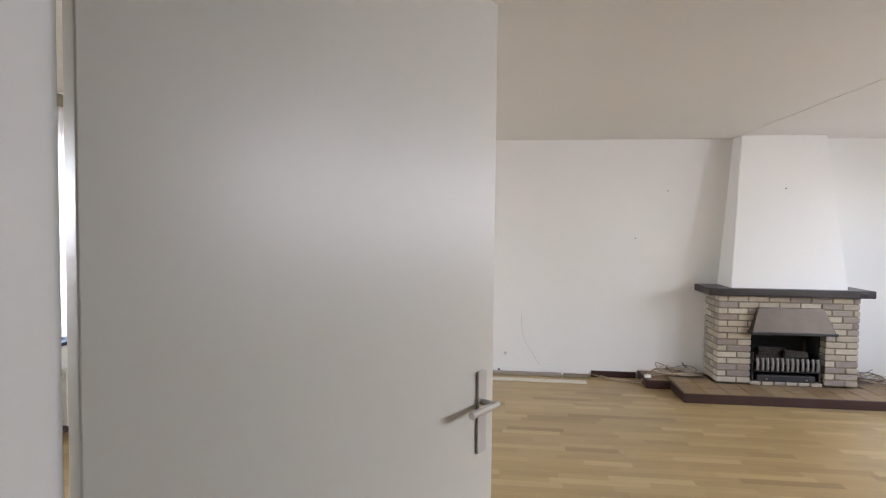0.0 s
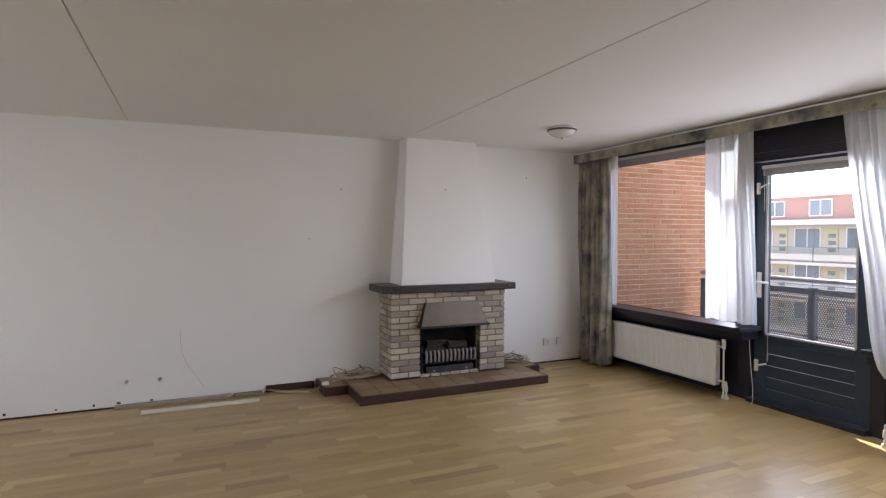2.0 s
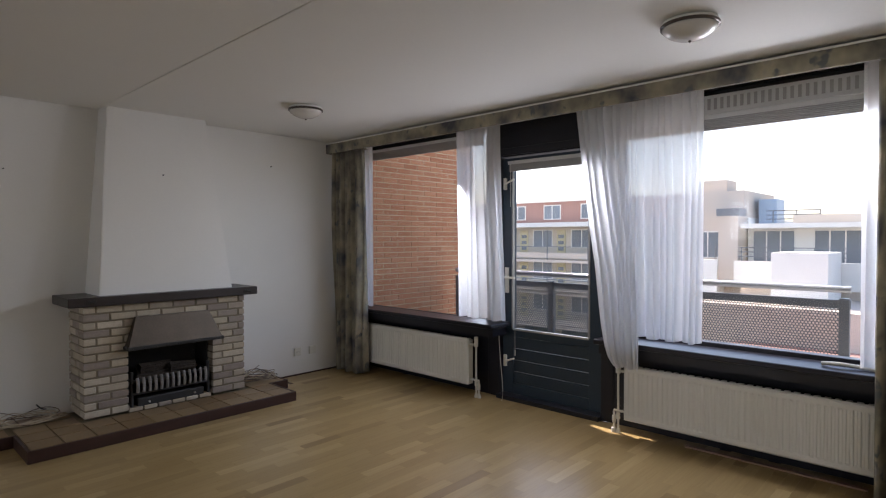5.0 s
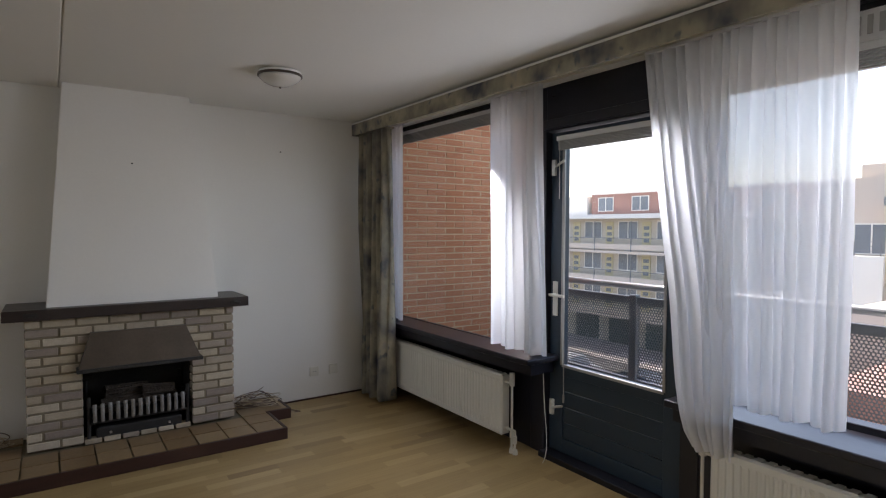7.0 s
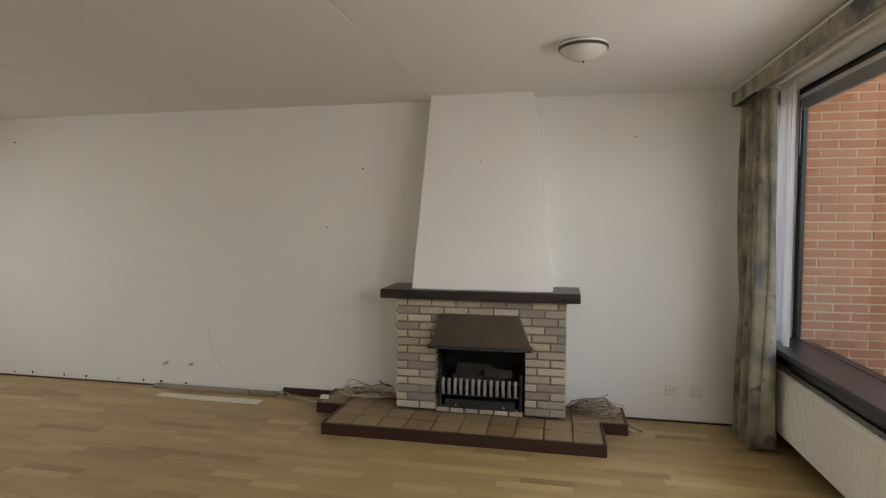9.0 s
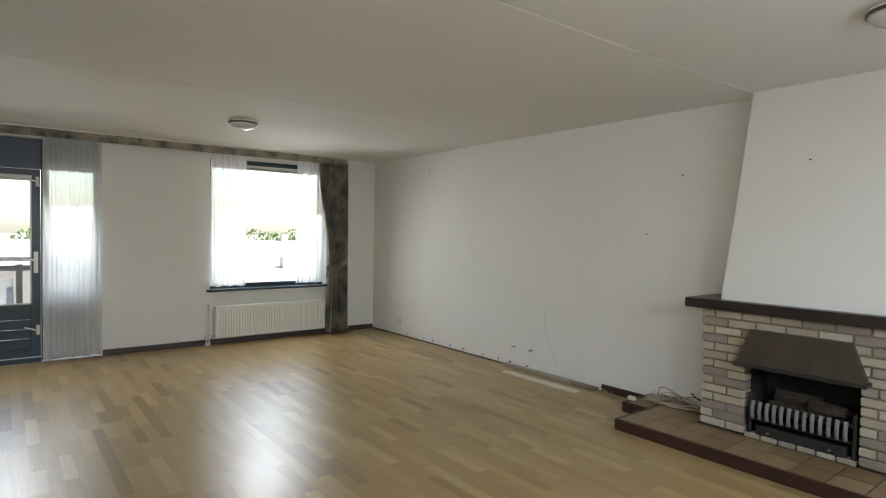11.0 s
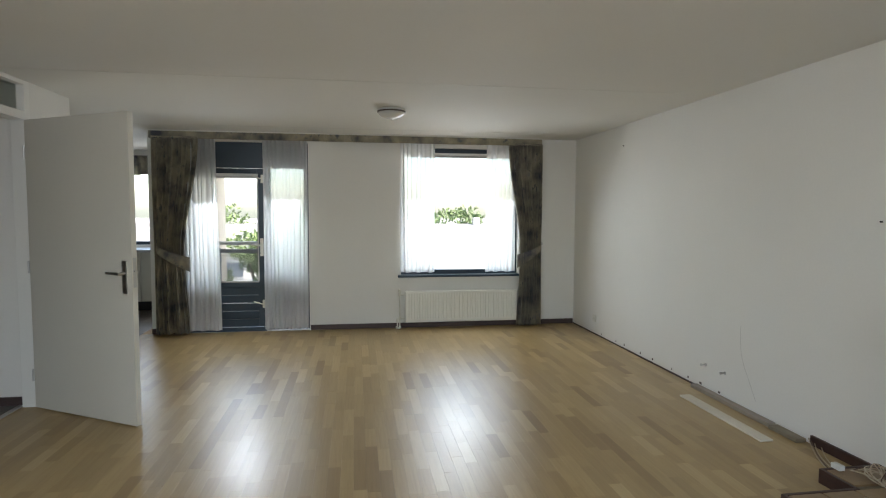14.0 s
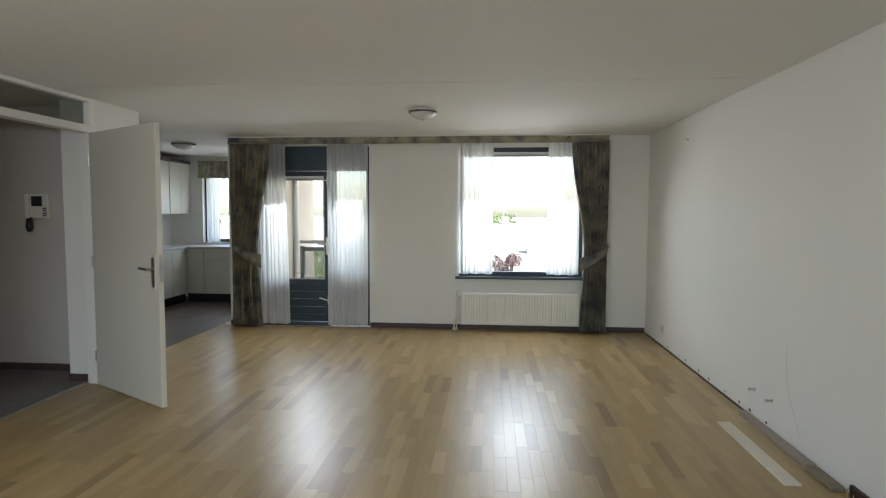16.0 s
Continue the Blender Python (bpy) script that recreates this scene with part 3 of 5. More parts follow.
pelmet("pelmet", 5.60, EAST - 0.012, SOUTH + 0.002, NORTH - 0.004, 2.277, 2.372)
pelmet("pelmet", WEST + 0.003, WEST + 0.11, 1.30, 6.0, 2.305, 2.388)

# ---- curtains ----
def curtain(name, x, y0, y1, z0, z1, folds, amp, material, label, category, group, shape=None, seed=0, thick=0.003):
    """A hanging cloth in the plane x; shape(u, v) gives (y0, y1, shift in x) at height v, or None for a straight fall."""
    rnd = random.Random(seed)
    bm = bmesh.new()
    nu, nv = max(24, folds * 8), 30
    ph = [rnd.uniform(0, 6.28) for _ in range(4)]
    grid = []
    for j in range(nv + 1):
        v = j / nv
        row = []
        ya, yb, sx = (y0, y1, 0.0) if shape is None else shape(v)
        width = (yb - ya) / max(1e-6, (y1 - y0))
        a = amp * (0.55 + 0.45 * (1 - v)) * (0.7 + 0.5 * min(1.4, 1 / max(0.3, width)))
        for i in range(nu + 1):
            u = i / nu
            w = u + 0.018 * math.sin(u * 17 + ph[0]) + 0.012 * math.sin(v * 4 + ph[1] + u * 5)
            f = math.sin(w * folds * 2 * math.pi + ph[2])
            f2 = math.sin(w * folds * 2 * math.pi * 0.37 + ph[3] + v * 1.5)
            dx = a * (0.8 * f + 0.35 * f2)
            dy = 0.006 * math.cos(w * folds * 2 * math.pi + ph[2])
            z = z0 + (z1 - z0) * v + (0.006 * f2 if j == 0 else 0)
            row.append(bm.verts.new((x + sx + dx, ya + (yb - ya) * u + dy, z)))
        grid.append(row)
    for a, b in zip(grid, grid[1:]):
        for i in range(nu):
            bm.faces.new((a[i], a[i + 1], b[i + 1], b[i]))
    cloth = thing(name, (x, (y0 + y1) / 2, z0), label, category, group)
    ob = part("cloth", bm, material, cloth, smooth=True)
    if thick:
        so = ob.modifiers.new("thickness", "SOLIDIFY")
        so.thickness, so.offset = thick, 0
    bm = bmesh.new()
    ya, yb, sx = (y0, y1, 0.0) if shape is None else shape(1.0)
    bx(bm, x + sx - amp * 0.5 - 0.004, x + sx + amp * 0.5 + 0.004, ya, yb, z1 - 0.002, z1 + 0.012, 0.002)
    part("heading_tape", bm, material, cloth)
    return cloth


def lerp(a, b, t):
    t = max(0.0, min(1.0, t))
    t = t * t * (3 - 2 * t)
    return a + (b - a) * t


PAT = "full-length patterned grey-olive curtain"
curtain("patterned_curtain", 5.71, 6.0, 6.47, 0.02, 2.29, 9, 0.070, FABRIC, PAT + ", drawn aside", "curtain", "patterned curtains", seed=1)
curtain("patterned_curtain", 5.73, 1.33, 1.85, 0.02, 2.29, 9, 0.062, FABRIC, PAT + ", drawn aside", "curtain", "patterned curtains", seed=2)
SH = "sheer white net curtain"
curtain("net_curtain", 5.845, 6.03, 6.30, 0.69, 2.33, 4, 0.014, SHEER, SH + " reaching the window sill", "net curtain", "net curtains", seed=3, thick=0)
curtain("net_curtain", 5.835, 4.34, 4.86, 0.70, 2.33, 7, 0.028, SHEER, SH + " gathered beside the balcony door", "net curtain", "net curtains", seed=4, thick=0,
        shape=lambda v: (lerp(4.32, 4.385, v), lerp(4.835, 4.865, v), 0))
# the tucked curtain: drawn aside and down on to the radiator
curtain("net_curtain", 5.835, 3.30, 3.655, 0.50, 2.33, 6, 0.022, SHEERD, SH + " bunched and tucked behind the radiator", "net curtain", "net curtains", seed=5, thick=0,
        shape=lambda v: (lerp(3.13, 3.30, v), 3.31 + 0.345 * v ** 0.62, lerp(-0.085, 0, v * 2.4)))
curtain("net_curtain", 5.825, 2.757, 3.34, 0.71, 2.33, 12, 0.022, SHEER, SH + " hanging in close folds before the window", "net curtain", "net curtains", seed=6, thick=0)
curtain("net_curtain", 5.835, 1.72, 1.935, 0.69, 2.33, 4, 0.014, SHEER, SH + " reaching the window sill", "net curtain", "net curtains", seed=7, thick=0)

XW = WEST + 0.075


def tied(ya, yb, side, knot, narrow):
    """A curtain held back to one side at the height share knot."""
    def shape(v):
        if v >= knot:
            k = (v - knot) / (1 - knot)
        else:
            k = (knot - v) / knot * 0.32
        far = lerp(0, 1, k)
        if side < 0:
            return (ya + 0.01 * (1 - far), ya + narrow + (yb - ya - narrow) * far, 0)
        return (yb - narrow - (yb - ya - narrow) * far, yb - 0.01 * (1 - far), 0)
    return shape


curtain("patterned_curtain", XW + 0.02, 1.33, 1.84, 0.015, 2.315, 9, 0.060, FABRIC, PAT + ", held by a fabric tie-back", "curtain", "patterned curtains", seed=8, shape=tied(1.33, 1.84, -1, 0.40, 0.32))
curtain("patterned_curtain", XW + 0.02, 5.56, 6.00, 0.015, 2.315, 9, 0.060, FABRIC, PAT + ", held by a fabric tie-back", "curtain", "patterned curtains", seed=9, shape=tied(5.56, 6.00, 1, 0.40, 0.28))
curtain("net_curtain", XW - 0.03, 1.62, 2.06, 0.03, 2.32, 8, 0.014, SHEERW, SH + " falling to the floor", "net curtain", "net curtains", seed=10, thick=0,
        shape=lambda v: (lerp(1.60, 1.62, v), lerp(2.05, 2.02, v), 0))
curtain("net_curtain", XW - 0.02, 2.55, 3.07, 0.03, 2.33, 10, 0.014, SHEERW, SH + " falling to the floor over the side light", "net curtain", "net curtains", seed=11, thick=0)
curtain("net_curtain", XW - 0.02, 4.20, 4.63, 0.705, 2.33, 8, 0.014, SHEERW, SH + " reaching the window sill", "net curtain", "net curtains", seed=12, thick=0)
curtain("net_curtain", XW - 0.02, 5.29, 5.68, 0.705, 2.33, 7, 0.014, SHEERW, SH + " reaching the window sill", "net curtain", "net curtains", seed=13, thick=0)


def tie_back(y_hook, y_far, z_hook, z_low):
    t = thing("tie_back", (WEST, y_hook, z_hook), "fabric curtain tie-back on a small wall knob", "tie-back", "tie-backs")
    bm = bmesh.new()
    n = 16
    rows = []
    for k in range(n + 1):
        u = k / n
        y = y_hook + (y_far - y_hook) * u
        z = z_hook + (z_low - z_hook) * u ** 0.7
        h = 0.035 + 0.05 * u
        x = XW + 0.075 + 0.012 * math.sin(u * math.pi)
        if u < 0.12:
            x = WEST + 0.03 + (x - WEST - 0.03) * u / 0.12
        rows.append((bm.verts.new((x, y, z + h)), bm.verts.new((x + 0.006, y, z)), bm.verts.new((x, y, z - h))))
    for a, b in zip(rows, rows[1:]):
        bm.faces.new((a[0], b[0], b[1], a[1])); bm.faces.new((a[1], b[1], b[2], a[2]))
    ob = part("band", bm, FABRIC, t, smooth=True)
    ob.modifiers.new("thickness", "SOLIDIFY").thickness = 0.008
    bm = bmesh.new()
    rod(bm, (WEST, y_hook, z_hook), (WEST + 0.05, y_hook, z_hook), 0.007)
    rod(bm, (WEST + 0.05, y_hook, z_hook), (WEST + 0.062, y_hook, z_hook), 0.02, 14, 0.014)
    part("knob", bm, METAL, t)


tie_back(1.33, 1.73, 1.06, 0.84)
tie_back(6.03, 5.68, 1.06, 0.84)

# ---- west door, side light and window ----
bm = bmesh.new()
XF = WEST - 0.10
for ya, yb in ((1.55, 1.62), (2.55, 2.62), (3.02, 3.08)):
    bx(bm, XF - 0.08, XF, ya, yb, 0, 2.30, 0.003)
bx(bm, XF - 0.08, XF, 1.62, 3.02, 1.99, 2.30, 0.003)
bx(bm, XF - 0.08, XF, 1.62, 2.55, -0.02, 0.03, 0.003)
bx(bm, XF - 0.08, XF, 2.62, 3.02, 0, 0.07, 0.003)
bx(bm, XF - 0.08, XF, 2.62, 3.02, 0.62, 0.70, 0.003)
bx(bm, XF - 0.06, XF - 0.02, 2.62, 3.02, 0.07, 0.62)
structure("door_frame_west", bm, BLUE, "dark blue door frame with a side light", "door frame")
side = thing("window_3", (XF - 0.04, 2.82, 0.70), "tall side light beside the west balcony door", "window", "", "structure")
g = part("pane", box(XF - 0.045, XF - 0.039, 2.61, 3.03, 0.69, 2.0), GLASS, side)
g.visible_shadow = False
balcony_door("door_west", XF - 0.012, 1, 1.625, 2.545, 1.985, 0.60, 1.895, 1.73, 2.46, 2.5, 2.505, "closed dark blue half-glazed balcony door with a boarded foot")
blind("venetian_blind", XF + 0.012, 1.72, 2.47, 1.86, 0.03)
w4 = timber_window("window_4", XF - 0.08, 4.21, 5.74, 0.665, 2.27, 0.055, 0.08, BLUE, "clear pane", "window in a dark blue frame over the roofs")
bm = box(XF, WEST + 0.05, 4.17, 5.76, 0.640, 0.668, 0.006)
structure("window_sill_3", bm, BLUE, "dark window sill board", "window sill")
blind("venetian_blind", XF + 0.02, 4.27, 5.68, 2.15, 0.03)

# ---- radiators ----
def radiator(x_face, into, y0, y1, z0, z1, valve_y, label):
    """A panel radiator; x_face is its front, into points to the wall."""
    r = thing("radiator", (x_face, (y0 + y1) / 2, z0), label, "radiator", "radiators")
    xb = x_face + into * 0.075
    bm = bmesh.new()
    n = round((y1 - y0 - 0.06) / 0.0335)
    pts = [(y0, 0.012), (y0 + 0.012, 0.0)]
    ya = y0 + 0.03
    step = (y1 - y0 - 0.06) / n
    for k in range(n):
        b = ya + k * step
        pts += [(b + step * 0.12, 0.0), (b + step * 0.26, 0.006), (b + step * 0.62, 0.006), (b + step * 0.76, 0.0)]
    pts += [(y1 - 0.012, 0.0), (y1, 0.012)]
    zs = [(z0, 0.012), (z0 + 0.01, 0.0), (z0 + 0.035, 0.0), (z0 + 0.05, 1.0), (z1 - 0.05, 1.0), (z1 - 0.035, 0.0), (z1 - 0.01, 0.0), (z1, 0.012)]
    rows = []
    for z, g in zs:
        row = []
        for y, d in pts:
            edge = d if d == 0.012 else (d * g if g in (0.0, 1.0) else 0.0)
            extra = 0.012 if g == 0.012 else 0.0
            row.append(bm.verts.new((x_face + into * max(edge, extra), y, z)))
        rows.append(row)
    for a, b in zip(rows, rows[1:]):
        for i in range(len(a) - 1):
            bm.faces.new((a[i], a[i + 1], b[i + 1], b[i]))
    bmesh.ops.recalc_face_normals(bm, faces=bm.faces)
    part("front_panel", bm, RADW, r)
    xs = sorted((x_face + into * 0.014, xb))
    part("back_body", box(xs[0], xs[1], y0 + 0.004, y1 - 0.004, z0 + 0.004, z1 - 0.012, 0.003), RADW, r)
    bm = bmesh.new()
    for k in range(int((y1 - y0) / 0.05)):
        bx(bm, xs[0] + 0.006, xs[1] - 0.006, y0 + 0.02 + k * 0.05, y0 + 0.05 + k * 0.05, z1 - 0.012, z1 - 0.004)
    part("top_grille", bm, RADW, r)
    s = 1 if valve_y > y1 - 0.01 else -1
    yv = valve_y
    xm = (x_face + xb) / 2
    bm = bmesh.new()
    rod(bm, (xm, yv - s * 0.06, z1 - 0.05), (xm, yv, z1 - 0.05), 0.009)
    rod(bm, (xm, yv, z1 - 0.05), (xm, yv, 0.10), 0.008)
    rod(bm, (xm, yv - s * 0.06, z0 + 0.05), (xm, yv + s * 0.03, z0 + 0.05), 0.009)
    rod(bm, (xm, yv + s * 0.03, z0 + 0.05), (xm, yv + s * 0.03, 0.03), 0.008)
    rod(bm, (xm, yv, 0.10), (xm, yv, 0.0), 0.008)
    part("pipe", bm, PLASTIC, r)
    bm = bmesh.new()
    rod(bm, (xm, yv, z1 - 0.065), (xm, yv, z1 + 0.02), 0.018, 14)
    part("valve_knob", bm, PLASTIC, r)
    for yy, za in ((yv, 0.10), (yv + s * 0.03, 0.07)):
        bm = bmesh.new()
        rod(bm, (xm, yy, za), (xm, yy, za + 0.05), 0.014, 12)
        part("valve", bm, PLASTIC, r)
    for yy in (yv, yv + s * 0.035):
        bm = bmesh.new()
        rod(bm, (xm, yy, 0.0), (xm, yy, 0.03), 0.018, 14, 0.014)
        part("floor_collar", bm, PLASTIC, r)
    for yy in (y0 + 0.25, y1 - 0.25):
        bm = box(*sorted((xb, xb + into * 0.085 if into > 0 else WEST)), yy - 0.02, yy + 0.02, z0 + 0.1, z1 - 0.08)
        part("wall_bracket", bm, RADW, r)
    return r


radiator(5.827, 1, 4.72, 6.22, 0.100, 0.508, 4.655, "white panel radiator with fine ribs below the window sill")
radiator(5.827, 1, 1.60, 3.28, 0.108, 0.495, 3.335, "white panel radiator with fine ribs below the window sill")
radiator(WEST + 0.10, -1, 4.25, 5.70, 0.075, 0.475, 4.19, "white panel radiator with fine ribs below the window")

# ---- ceiling lights ----
def ceiling_light(x, y, r, label, knob=False):
    c = thing("ceiling_light", (x, y, H), label, "ceiling light", "ceiling lights")
    bm = bmesh.new()
    lathe(bm, [(r * 0.84, 0.0), (r * 0.95, -0.006), (r * 0.97, -0.018), (r * 0.90, -0.020)], (x, y, H))
    part("base", bm, WHITE, c, smooth=True)
    bm = bmesh.new()
    lathe(bm, [(r * 0.90, -0.018), (r * 1.0, -0.020), (r * 1.0, -0.032), (r * 0.90, -0.034)], (x, y, H))
    part("ring", bm, RING, c, "bronze-coloured rim")
    bm = bmesh.new()
    lathe(bm, [(r * 0.95, -0.031), (r * 0.90, -0.045), (r * 0.74, -0.064), (r * 0.48, -0.080), (r * 0.20, -0.089), (r * 0.02, -0.091)], (x, y, H))
    part("shade", bm, OPAL, c, "switched-off opal glass bowl", True)
    bm = bmesh.new()
    lathe(bm, [(0.004, -0.089), (0.007, -0.093), (0.006, -0.098), (0.002, -0.101)], (x, y, H), 12)
    part("finial", bm, RING, c)
    return c


LIGHT = "flush ceiling light with opal glass bowl, switched off"
ceiling_light(4.54, 5.25, 0.130, LIGHT)
ceiling_light(4.79, 2.465, 0.130, LIGHT)
ceiling_light(0.0, 3.98, 0.130, LIGHT)
ceiling_light(-2.30, 0.42, 0.16, "bronze-rimmed kitchen ceiling light with opal glass bowl")

# ---- fireplace ----
fp = thing("fireplace", (3.85, NORTH, 0.0), "open brick fireplace with a tapered white plastered breast", "fireplace")
PX0, PX1, PY, PZ0, PZ1 = 3.235, 4.462, 6.07, 0.085, 0.903
OX0, OX1, OZ = 3.53, 4.18, 0.62
HX0, HX1, HY = 2.82, 4.715, 5.65
# core of mortar with the fire opening left free
bm = bmesh.new()
M = 0.008
bx(bm, PX0 + M, OX0 - M, PY + M, NORTH, PZ0, PZ1)
bx(bm, OX1 + M, PX1 - M, PY + M, NORTH, PZ0, PZ1)
bx(bm, OX0 - M, OX1 + M, PY + M, NORTH, OZ + 0.05, PZ1)
core = part("core", bm, MORTAR, fp, "grey mortar joints")
bm = bmesh.new()
bx(bm, OX0 - M, OX1 + M, NORTH - 0.105, NORTH - 0.07, PZ0, OZ + 0.05)
bx(bm, OX0 - M, OX0 + 0.004, PY + 0.105, NORTH - 0.105, PZ0, OZ + 0.05)
bx(bm, OX1 - 0.004, OX1 + M, PY + 0.105, NORTH - 0.105, PZ0, OZ + 0.05)
bx(bm, OX0 + 0.004, OX1 - 0.004, PY + 0.105, NORTH - 0.105, OZ + 0.03, OZ + 0.049)
bx(bm, OX0 + 0.004, OX1 - 0.004, PY + 0.075, NORTH - 0.105, PZ0 - 0.002, PZ0 + 0.004)
part("firebox", bm, SOOT, fp, "sooty firebox lining")

# breast
def prism(bm, lower, upper):
    a, b = [bm.verts.new(p) for p in lower], [bm.verts.new(p) for p in upper]
    n = len(a)
    for k in range(n):
        bm.faces.new((a[k], a[(k + 1) % n], b[(k + 1) % n], b[k]))
    bm.faces.new(a[::-1]); bm.faces.new(b)
    bmesh.ops.recalc_face_normals(bm, faces=bm.faces)


bm = bmesh.new()
prism(bm, [(3.345, 6.09, 0.970), (4.365, 6.09, 0.970), (4.365, NORTH, 0.970), (3.345, NORTH, 0.970)],
      [(3.455, 6.237, H), (4.215, 6.237, H), (4.215, NORTH, H), (3.455, NORTH, H)])
bmesh.ops.bevel(bm, geom=[e for e in bm.edges if abs(e.verts[0].co.z - e.verts[1].co.z) > 1], offset=0.006, segments=2, affect="EDGES")
part("breast", bm, WALL, fp, "tapered white plastered chimney breast")

# mantel shelf with two small iron fittings
mant = part("mantel", box(3.13, 4.555, 6.005, NORTH - 0.002, 0.905, 0.972, 0.006), DARKWOOD, fp, "dark stained wooden mantel shelf")
for x in (3.27, 4.46):
    bm = bmesh.new()
    bx(bm, x - 0.035, x + 0.035, 5.998, 6.006, 0.924, 0.952, 0.003)
    rod(bm, (x - 0.01, 5.992, 0.940), (x + 0.02, 5.992, 0.936), 0.008)
    part("fitting", bm, IRON, mant)

# hood
bm = bmesh.new()
prism(bm, [(3.505, 5.975, 0.575), (4.222, 5.975, 0.575), (4.222, PY, 0.575), (3.505, PY, 0.575)],
      [(3.575, 6.03, 0.80), (4.135, 6.03, 0.80), (4.135, PY, 0.80), (3.575, PY, 0.80)])
hood = part("smoke_hood", bm, COPPER, fp, "dark bronze sheet-metal smoke hood")
bm = bmesh.new()
bx(bm, 3.495, 4.232, 5.965, 5.985, 0.560, 0.585, 0.004)
bx(bm, 3.495, 3.515, 5.985, PY, 0.560, 0.585, 0.004)
bx(bm, 4.212, 4.232, 5.985, PY, 0.560, 0.585, 0.004)
part("rim", bm, IRON, hood)
for k in range(9):
    bm = bmesh.new()
    bmesh.ops.create_icosphere(bm, subdivisions=1, radius=0.006, matrix=Matrix.Translation((3.53 + k * 0.083, 5.964, 0.572)))
    part("rivet", bm, IRON, hood)

# fire basket
grate = thing("fire_grate", (3.85, 6.12, PZ0), "black iron fire basket with pale upright bars and an ash drawer", "fire grate")
bm = bmesh.new()
rod(bm, (3.56, 6.10, 0.30), (4.15, 6.10, 0.30), 0.010)
rod(bm, (3.56, 6.10, 0.20), (4.15, 6.10, 0.20), 0.010)
bx(bm, 3.56, 4.15, 6.10, 6.40, 0.190, 0.205)
for x in (3.56, 4.15):
    rod(bm, (x, 6.10, PZ0), (x, 6.10, 0.37), 0.012)
    rod(bm, (x, 6.10, 0.30), (x, 6.38, 0.30), 0.010)
    rod(bm, (x, 6.38, PZ0), (x, 6.38, 0.42), 0.012)
part("basket_frame", bm, IRON, grate)
for k in range(13):
    x = 3.592 + k * 0.0435
    bm = bmesh.new()
    for j in range(5):
        a0, a1 = -0.55 + j * 0.28, -0.55 + (j + 1) * 0.28
        rod(bm, (x, 6.105 - 0.05 * math.cos(a0), 0.262 + 0.085 * math.sin(a0)), (x, 6.105 - 0.05 * math.cos(a1), 0.262 + 0.085 * math.sin(a1)), 0.012, 8)
    part("bar", bm, STEELPALE, grate)
bm = box(3.60, 4.11, 6.085, 6.38, 0.092, 0.165, 0.008)
dr = part("ash_drawer", bm, IRON, grate)
for x in (3.68, 4.03):
    bm = bmesh.new()
    rod(bm, (x, 6.085, 0.13), (x, 6.070, 0.13), 0.008, 10)
    part("knob", bm, METAL, dr)
rl = random.Random(5)
for k, (x0, x1, y, z, r) in enumerate([(3.64, 4.00, 6.22, 0.265, 0.05), (3.72, 4.10, 6.30, 0.27, 0.055), (3.66, 3.92, 6.25, 0.355, 0.045), (3.88, 4.08, 6.20, 0.345, 0.04)]):
    log = thing("fire_log", ((x0 + x1) / 2, y, z - r), "charred imitation log in the fire basket", "log", "logs in the fire")
    bm = bmesh.new()
    rod(bm, (x0, y, z), (x1, y + rl.uniform(-0.05, 0.05), z + rl.uniform(-0.01, 0.03)), r, 14, r * 0.85)
    bmesh.ops.subdivide_edges(bm, edges=bm.edges, cuts=3)
    for v in bm.verts:
        v.co += Vector((rl.uniform(-1, 1), rl.uniform(-1, 1), rl.uniform(-1, 1))) * 0.006
    part("bark", bm, LOG, log)

# hearth: base, wooden edge and tiles
hearth = thing("hearth", (3.77, 6.1, 0.0), "low stepped hearth of brown tiles edged in dark wood", "hearth")
LX0, RX1, LY = 2.60, 4.885, 6.06
bm = bmesh.new()
bx(bm, HX0 + 0.02, HX1 - 0.02, HY + 0.02, NORTH - 0.002, 0, 0.066)
bx(bm, LX0 + 0.02, HX0 + 0.02, LY + 0.02, NORTH - 0.002, 0, 0.066)
bx(bm, HX1 - 0.02, RX1 - 0.02, LY + 0.02, NORTH - 0.002, 0, 0.066)
part("bed", bm, MORTAR, hearth)
for (a, b, c, d) in ((HX0, HX1, HY, HY + 0.02), (HX0, HX0 + 0.02, HY + 0.02, LY), (HX1 - 0.02, HX1, HY + 0.02, LY),
                     (LX0, HX0 + 0.02, LY, LY + 0.02), (HX1 - 0.02, RX1, LY, LY + 0.02), (LX0, LX0 + 0.02, LY + 0.02, NORTH - 0.002), (RX1 - 0.02, RX1, LY + 0.02, NORTH - 0.002)):
    part("edge_board", box(a, b, c, d, 0, 0.080, 0.003), TRIMWOOD, hearth)

# ---- the hall door, its frame and transom ----
HINGE = Vector((0.738, SOUTH + 0.012, 0.0))
fr = bmesh.new()
for xa, xb in ((0.65, 0.715), (2.955, 3.02)):
    bx(fr, xa, xb, SOUTH - 0.09, SOUTH + 0.012, 0, 2.395, 0.003)
bx(fr, 0.715, 2.955, SOUTH - 0.09, SOUTH + 0.012, 2.115, 2.175, 0.003)
bx(fr, 0.715, 2.955, SOUTH - 0.09, SOUTH + 0.012, 2.365, 2.395, 0.003)
structure("door_frame_hall", fr, WHITE, "white painted frame of the wide hall doorway with a transom", "door frame")
tr = thing("window_transom", (1.85, SOUTH - 0.04, 2.175), "clear glass transom over the hall doorway", "window", "", "structure")
g = part("pane", box(0.71, 2.96, SOUTH - 0.045, SOUTH - 0.039, 2.17, 2.37), TRGLASS, tr)

